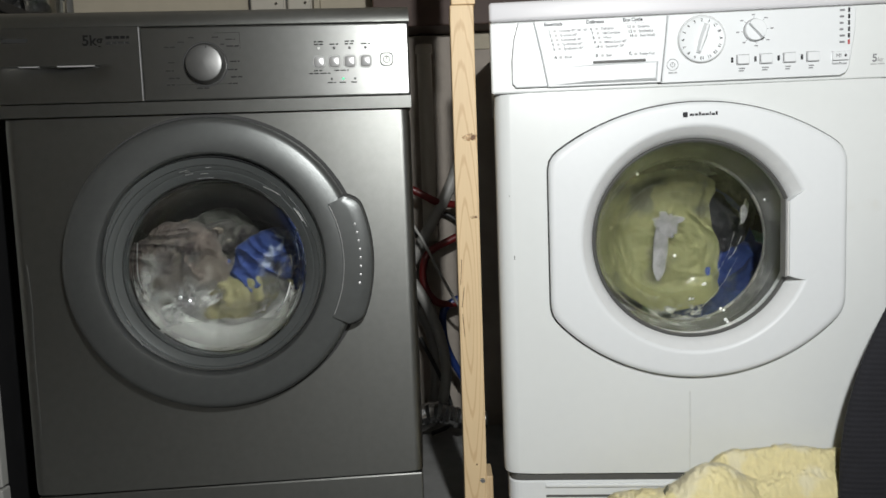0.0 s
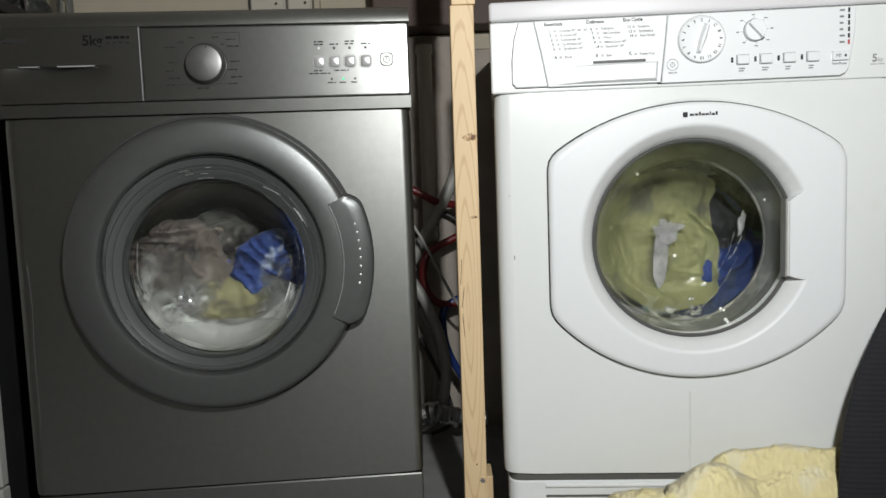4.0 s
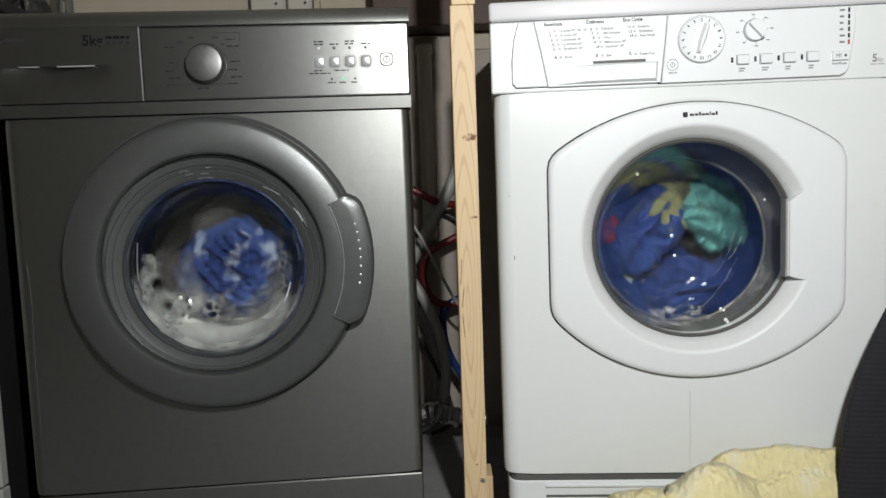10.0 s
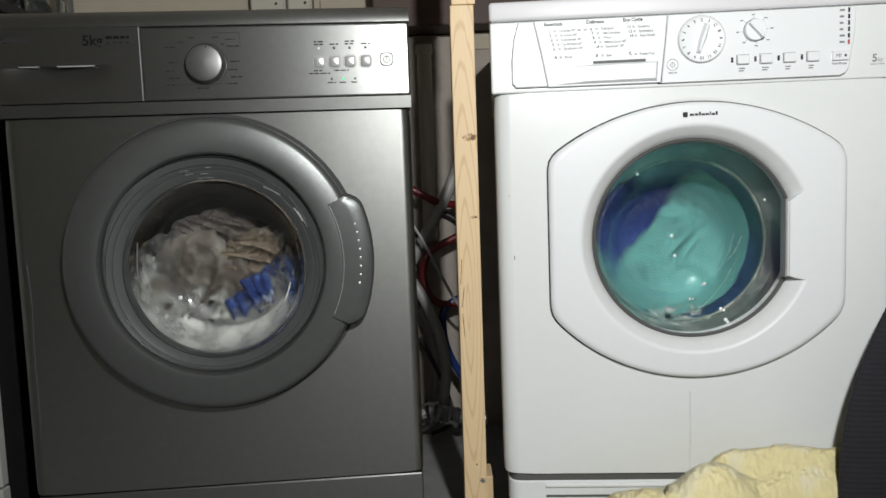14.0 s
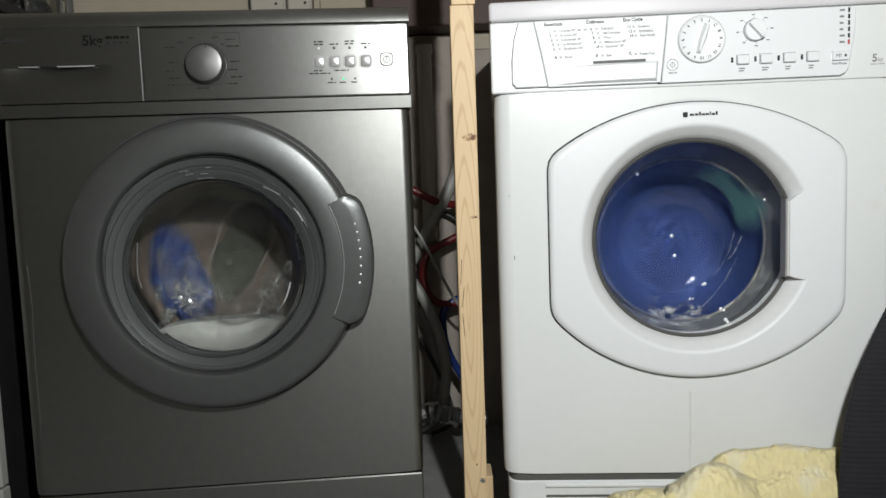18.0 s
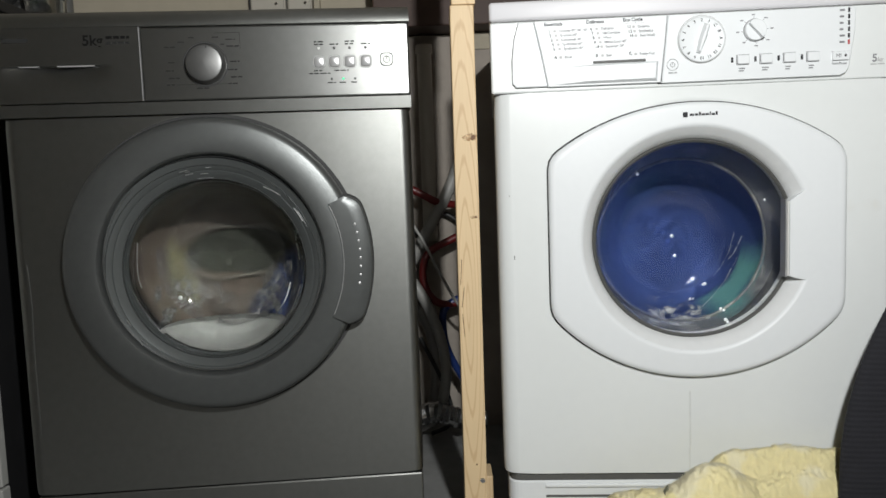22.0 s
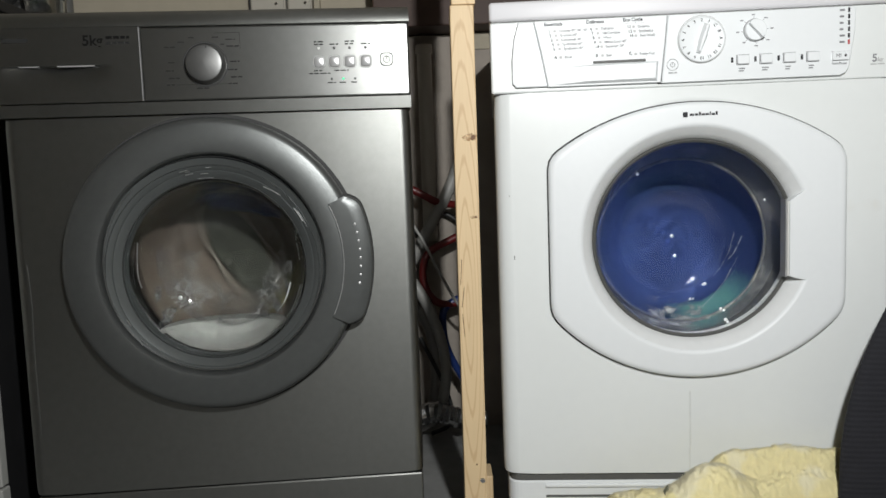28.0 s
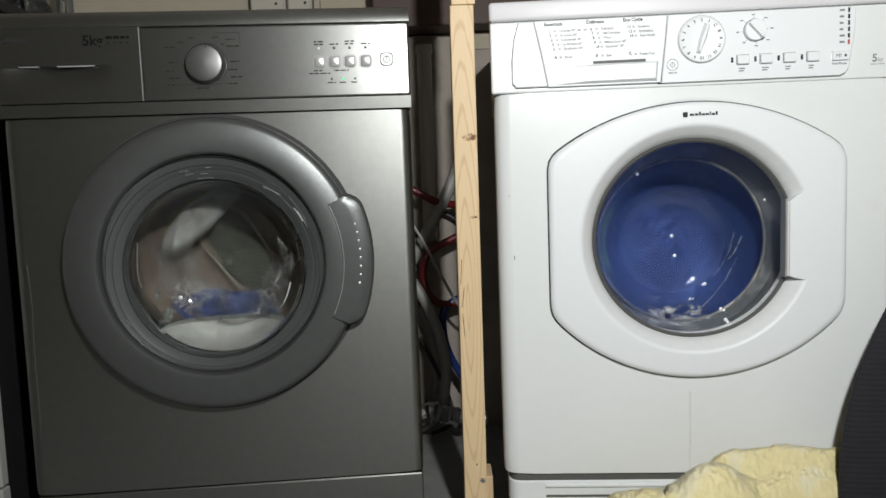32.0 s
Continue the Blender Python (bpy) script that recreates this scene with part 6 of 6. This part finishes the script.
    tumble(white_shirt, WDRUM, [(0, (0.06, 0.06), 0.24, 0, None), (5.7, (0.06, 0.06), 0.24, 0, None), (6, (0.078, 0.036), 0.21, 0, None), (6.5, (0.107, 0.074), 0.17, 20, None), (6.7, (-0.014, 0.059), 0.165, 60, None), (6.9, (-0.070, -0.060), 0.175, 110, None), (7, (-0.070, -0.080), 0.19, 130, None), (7.3, (0.068, -0.114), 0.23, 200, None), (7.55, (0.117, 0.035), 0.18, 260, None), (7.7, (0.040, 0.087), 0.165, 300, None), (7.9, (-0.074, -0.009), 0.175, 360, None), (8, (-0.070, -0.070), 0.19, 390, None), (8.4, (0.078, -0.094), 0.23, 460, None), (8.6, (0.107, 0.055), 0.18, 520, None), (8.8, (0.001, 0.083), 0.165, 570, None), (9, (-0.072, -0.090), 0.172, 630, None), (9.4, (0.068, -0.104), 0.23, 700, None), (9.6, (0.020, 0.077), 0.17, 760, None), (9.8, (-0.073, 0.041), 0.18, 820, None), (10, (-0.070, -0.070), 0.22, 880, None), (10.4, (0, -0.04), 0.30, 900, None), (32, (0, -0.04), 0.30, 900, None)])
    tumble(grey_sock, WDRUM, [(0, (0.03, 0.0), 0.26, 0, None), (5.7, (0.03, 0.0), 0.26, 0, None), (6, (0.025, 0.016), 0.152, 5, 1), (7, (-0.079, -0.039), 0.17, 60, 1), (8, (-0.070, -0.090), 0.17, 70, 1), (9, (-0.085, -0.060), 0.18, 80, 1), (10, (-0.070, -0.070), 0.22, 60, None), (10.4, (0.03, 0.0), 0.31, 60, None), (32, (0.03, 0.0), 0.31, 60, None)])
    teal_a = running([(10.55, 30), (11, 135), (12, 38), (13, -62), (14, 140), (14.6, 180)], 1, 480)
    rows_t = [(0, (-0.03, -0.04), 0.14, 0), (10.3, (-0.03, -0.04), 0.14, 0)]
    back = teal_a[-1][1]
    spinner(teal_flat, SUNK, rows_t, 10.5, teal_a, 0, 0.0, 0.0, after=[(15.0, mid, 0.05, back + 80), (15.3, mid, 0.09, back + 140), (32, mid, 0.09, back + 140)])
    flap_a = running([(10.55, 30), (11, 135), (12, 38), (13, 118), (14, 140), (14.6, 180)], 1, 420)
    back = flap_a[-1][1]
    spinner(teal_flap, SUNK, [(0, (-0.03, -0.04), 0.15, 0), (10.3, (-0.03, -0.04), 0.15, 0)], 10.5, flap_a, 0, 0.0, 0.002, after=[(15.0, mid, 0.06, back + 80), (15.3, mid, 0.10, back + 140), (32, mid, 0.10, back + 140)])
    blue_a = running([(16.4, 0), (32, 72)], 1, 715)
    spinner(blue_flat, SUNK, [(0, (0.0, -0.05), 0.12, 0), (5.7, (0.0, -0.05), 0.12, 0), (6, mid, 0.09, 60), (6.8, mid, 0.035, 80), (10.3, mid, 0.035, 80), (10.6, mid, 0.014, 90), (14.6, mid, 0.014, 140), (15.0, mid, 0.004, 190), (15.3, mid, 0.0, 240), (16.3, mid, 0.0, 300)], 16.4, [(t, a + 360) for t, a in blue_a], 0, 0.0, 0.0)
    rim = running([(16.5, -50), (17, 110), (18, 40), (19, 170), (20, -42), (21, -40), (22, -38), (23, 150), (24, -35), (25, -38), (25.4, 165), (27.5, 190), (28, -62), (28.5, -50), (29, -45), (30, -40), (31, 165), (32, 175)], 1, 620)
    spinner(teal_rim, SUNK, [(0, mid, 0.2, 180), (15.4, mid, 0.2, 180), (16.3, mid, 0.0, -60)], 16.5, rim, 0, 0.0, 0.0)
    tumble(side_streak, WDRUM, [(0, (0.119, 0.032), 0.100, -14, None), (0.4, (0.119, 0.029), 0.100, -14, None), (1.5, (0.115, 0.015), 0.100, -14, None), (5.6, (0.114, 0.010), 0.100, -14, None), (5.9, (0.117, -0.156), 0.12, -40, None), (6.1, (0.03, -0.19), 0.12, -60, None), (32, (0.03, -0.19), 0.12, -60, None)])
    tumble(streak, WDRUM, [(0, (-0.008, -0.016), 0.134, 0, None), (0.5, (-0.010, -0.021), 0.134, 0, None), (1.5, (-0.008, -0.026), 0.134, 0, None), (5.6, (-0.008, -0.036), 0.134, 4, None), (5.85, (-0.001, -0.153), 0.12, 20, None), (6.1, (0.0, -0.19), 0.12, 60, None), (32, (0.0, -0.19), 0.12, 60, None)])

    # silver machine: a pile at rest, a tumble, a second pile, then a fast clockwise turn
    load = running([(15.6, 40), (16.5, -120), (17, -60), (18, -236), (19, -148), (20, 0), (21, -236), (22, -118), (23, -295), (24, -177), (25, -59), (28, 0), (29, -266), (30, -148), (31, 0), (31.5, -295), (32, -177)], -1, 480)

    def pile(ob, base, first, second, off, r, d, twist=0.0, early=None):
        c = (0.0, 0.0)
        tumbled = first + second
        out = []
        for k, (t, p, dd, spin, turns) in enumerate(tumbled):
            if turns is None or k + 1 == len(tumbled):
                out.append((t, p, dd, spin))
                continue
            t1, p1, d1, spin1, _ = tumbled[k + 1]
            a0, a1 = math.degrees(math.atan2(p[1], p[0])), math.degrees(math.atan2(p1[1], p1[0]))
            da, ds = (a1 - a0) % 360, (spin1 - spin) % 360
            da, ds = da + (360 if da < 180 else 0), ds + (360 if ds < 180 else 0)
            r0, r1 = math.hypot(*p), math.hypot(*p1)
            n = max(1, round((t1 - t) / 0.1))
            for i in range(n):
                f = i / n
                a, q = radians(a0 + da * f), r0 + (r1 - r0) * f
                out.append((t + (t1 - t) * f, (q * math.cos(a), q * math.sin(a)), dd + (d1 - dd) * f, spin + ds * f))
            tumbled[k + 1] = (t1, p1, d1, spin + ds, tumbled[k + 1][4])
        last = out[-1][3]
        turn = round(last / 360) * 360
        spinner(ob, base, out, 15.6, [(t, a + turn) for t, a in load], off, r, d, twist, c, early=early)

    pile(sblue_a, I, [(0, (0.060, -0.010), 0.126, 30, None), (5.65, (0.062, -0.012), 0.122, 30, None), (6, (0.026, 0.107), 0.17, 30, 1)], [(7, (0.043, 0.037), 0.122, 70, 1), (8, (0.035, -0.004), 0.125, 60, 1), (9, (0.018, 0.050), 0.118, 80, 1), (10, (0.005, -0.003), 0.116, 30, 1), (10.7, (0.052, -0.080), 0.113, 10, None), (15.2, (0.052, -0.080), 0.113, 10, None)], 87, 0.122, 0.185, 177, (17.2, 0.040, 0.132))
    pile(sblue_b, I, [(0, (0.027, -0.038), 0.145, 0, None), (5.65, (0.027, -0.038), 0.145, 0, None), (6, (0.052, 0.068), 0.18, 0, 1)], [(7, (0.056, -0.020), 0.15, 40, 1), (8, (0.055, -0.049), 0.14, 40, 1), (9, (0.002, -0.056), 0.122, 80, 1), (10, (0.034, -0.077), 0.12, 20, 1), (10.7, (0.084, -0.056), 0.118, 20, None), (15.2, (0.084, -0.056), 0.118, 20, None)], 62, 0.124, 0.190, 152, (17.2, 0.060, 0.140))
    pile(sblue_c, I, [(0, (0.02, -0.085), 0.235, 0, None), (5.65, (0.02, -0.085), 0.235, 0, None), (6, (0.02, -0.085), 0.235, 0, 1)], [(7, (0.030, -0.060), 0.235, 40, 1), (8, (0.030, -0.050), 0.21, 40, 1), (9, (0.006, 0.000), 0.134, 60, 1), (10, (0.008, -0.026), 0.126, 20, 1), (10.7, (0.03, -0.085), 0.22, 20, None), (15.2, (0.03, -0.085), 0.22, 20, None)], 100, 0.100, 0.300, 0, (17.15, 0.012, 0.134))
    pile(pale_a, I, [(0, (-0.048, -0.024), 0.175, 0, None), (5.65, (-0.048, -0.024), 0.175, 0, None), (6, (-0.004, 0.003), 0.125, 40, 1)], [(7, (-0.020, -0.060), 0.165, 60, 1), (8, (-0.030, -0.074), 0.26, 60, 1), (9, (-0.010, -0.070), 0.26, 60, 1), (10, (0.010, 0.030), 0.185, 60, 1), (10.7, (-0.058, -0.034), 0.16, 60, None), (15.2, (-0.058, -0.034), 0.16, 60, None)], 120, 0.060, 0.300)
    pile(pale_b, I, [(0, (-0.017, 0.013), 0.15, 0, None), (5.65, (-0.017, 0.013), 0.15, 0, None), (6, (0.065, -0.030), 0.12, 0, 1)], [(7, (-0.038, -0.044), 0.118, 60, 1), (8, (0.005, -0.090), 0.12, 0, 1), (9, (0.055, -0.039), 0.13, 20, 1), (10, (0.014, 0.069), 0.135, 20, 1), (10.7, (-0.127, -0.021), 0.125, 60, None), (15.2, (-0.127, -0.021), 0.125, 60, None)], 20, 0.090, 0.295)
    pile(pale_c, I, [(0, (-0.03, -0.09), 0.28, 0, None), (5.65, (-0.03, -0.09), 0.28, 0, None)], [(15.2, (-0.03, -0.09), 0.28, 0, None)], 305, 0.088, 0.146, 218, (29.0, 0.090, 0.295))
    pile(beige_top, SDRUM, [(0, (-0.078, -0.062), 0.13, 0, None), (5.65, (-0.078, -0.062), 0.13, 0, None), (6, (-0.070, -0.081), 0.15, 30, 1)], [(7, (0.024, -0.091), 0.14, 30, 1), (8, (-0.056, -0.083), 0.27, 30, 1), (9, (-0.059, -0.082), 0.27, 30, 1), (10, (0.065, -0.030), 0.15, 30, 1), (10.7, (-0.063, -0.043), 0.115, 40, None), (15.2, (-0.063, -0.043), 0.115, 40, None)], 200, 0.060, 0.295)
    pile(floral_top, SDRUM, [(0, (-0.105, -0.007), 0.128, 20, None), (5.65, (-0.104, -0.003), 0.128, 20, None), (6, (-0.103, -0.012), 0.16, 20, 1)], [(7, (-0.080, -0.081), 0.22, 60, 1), (8, (-0.103, -0.052), 0.23, 60, 1), (9, (-0.084, -0.063), 0.24, 60, 1), (10, (-0.093, -0.063), 0.24, 60, 1), (10.7, (-0.036, 0.014), 0.15, 0, None), (15.2, (-0.036, 0.014), 0.15, 0, None)], 240, 0.080, 0.295)
    pile(sage_case, SDRUM, [(0, (-0.021, 0.023), 0.155, 80, None), (5.65, (-0.021, 0.023), 0.155, 80, None), (6, (-0.017, 0.022), 0.17, 80, 1)], [(7, (-0.073, -0.065), 0.25, 80, 1), (8, (-0.065, -0.065), 0.25, 80, 1), (9, (-0.065, -0.065), 0.25, 80, 1), (10, (-0.074, -0.065), 0.25, 80, 1), (10.7, (0.057, -0.015), 0.145, 80, None), (15.2, (0.057, -0.015), 0.145, 80, None)], 160, 0.070, 0.295)
    pile(yellow_cloth, SDRUM, [(0, (0.024, -0.084), 0.112, 12, None), (1.0, (0.003, -0.088), 0.112, 5, None), (5.65, (0.003, -0.088), 0.112, 5, None), (6, (0.082, -0.070), 0.16, 30, 1)], [(7, (-0.071, -0.043), 0.26, 30, 1), (8, (0.062, -0.078), 0.18, 30, 1), (9, (0.063, -0.069), 0.20, 30, 1), (10, (-0.053, -0.034), 0.26, 30, 1), (10.7, (-0.118, -0.014), 0.168, 10, None), (15.2, (-0.118, -0.014), 0.168, 10, None)], 318, 0.140, 0.215, 48)
    pile(tan_top, SDRUM, [(0, (-0.073, 0.025), 0.16, 0, None), (5.65, (-0.073, 0.025), 0.16, 0, None), (6, (0.026, -0.047), 0.17, 0, 1)], [(7, (0.014, -0.084), 0.19, 0, 1), (8, (0.031, -0.075), 0.15, 0, 1), (9, (0.011, -0.075), 0.24, 0, 1), (10, (0.010, 0.066), 0.19, 0, 1), (10.7, (0.024, -0.003), 0.128, 30, None), (15.2, (0.024, -0.003), 0.128, 30, None)], 20, 0.090, 0.295)
    rnd = random.Random(5)
    rows = [(0.0, SDRUM), (5.6, SDRUM)]
    rows += [(5.8 + 0.2 * k, SDRUM @ pose(0, 0, 0, 0, -(18 + 26 * math.sin(k * 1.9) + rnd.uniform(-14, 14)), 0)) for k in range(24)]
    rows += [(10.8, SDRUM @ pose(0, 0, 0, 0, -8, 0)), (15.2, SDRUM @ pose(0, 0, 0, 0, -8, 0))]
    rows += [(15.5, SDRUM @ pose(0, 0, 0, 0, 6, 0)), (32.0, SDRUM @ pose(0, 0, 0, 0, 6, 0))]
    walk(lace, rows)
    walk(splash, [(t, SDRUM @ pose(x, d, z)) for t, x, d, z in ((0, -0.03, 0.215, -0.10), (31.2, -0.03, 0.215, -0.10), (31.5, 0, 0.0, 0), (32, 0, 0.0, 0))])
    walk(veil, [(t, GLASS_AXIS @ pose(0, d, 0)) for t, d in ((0, 0.009), (5.65, 0.009), (5.9, 0.004), (10.4, 0.004), (10.8, 0.0), (15.2, 0.0), (15.6, 0.006), (17.4, 0.006), (18.0, 0.2), (32, 0.2))])
    spinner(duvet_flat, I, [], 15.6, load, 0, 0.0, 0.228, first=[(t, pose(0, 0.305, -0.145, -66, 0, 0)) for t in (0, 15.1)])
    tumble(froth_b, SDRUM, [(0, (0.072, -0.079), 0.113, 0, None), (1.0, (0.077, -0.077), 0.113, 0, None), (5.65, (0.077, -0.077), 0.113, 0, None), (5.9, (0.019, -0.170), 0.125, 30, None), (10.4, (0.019, -0.170), 0.125, 30, None), (10.7, (-0.016, -0.123), 0.112, 20, None), (15.2, (-0.016, -0.123), 0.112, 20, None), (15.6, (0.009, -0.172), 0.125, 30, None), (32, (0.009, -0.172), 0.125, 30, None)])
    tumble(froth, SDRUM, [(0, (-0.020, -0.111), 0.113, 0, None), (5.65, (-0.020, -0.111), 0.113, 0, None), (5.9, (-0.028, -0.167), 0.12, 0, None), (10.4, (-0.028, -0.167), 0.12, 0, None), (10.7, (-0.025, -0.115), 0.112, 0, None), (15.2, (-0.025, -0.115), 0.112, 0, None), (15.6, (-0.029, -0.170), 0.12, 0, None), (32, (-0.029, -0.170), 0.12, 0, None)])


motions()
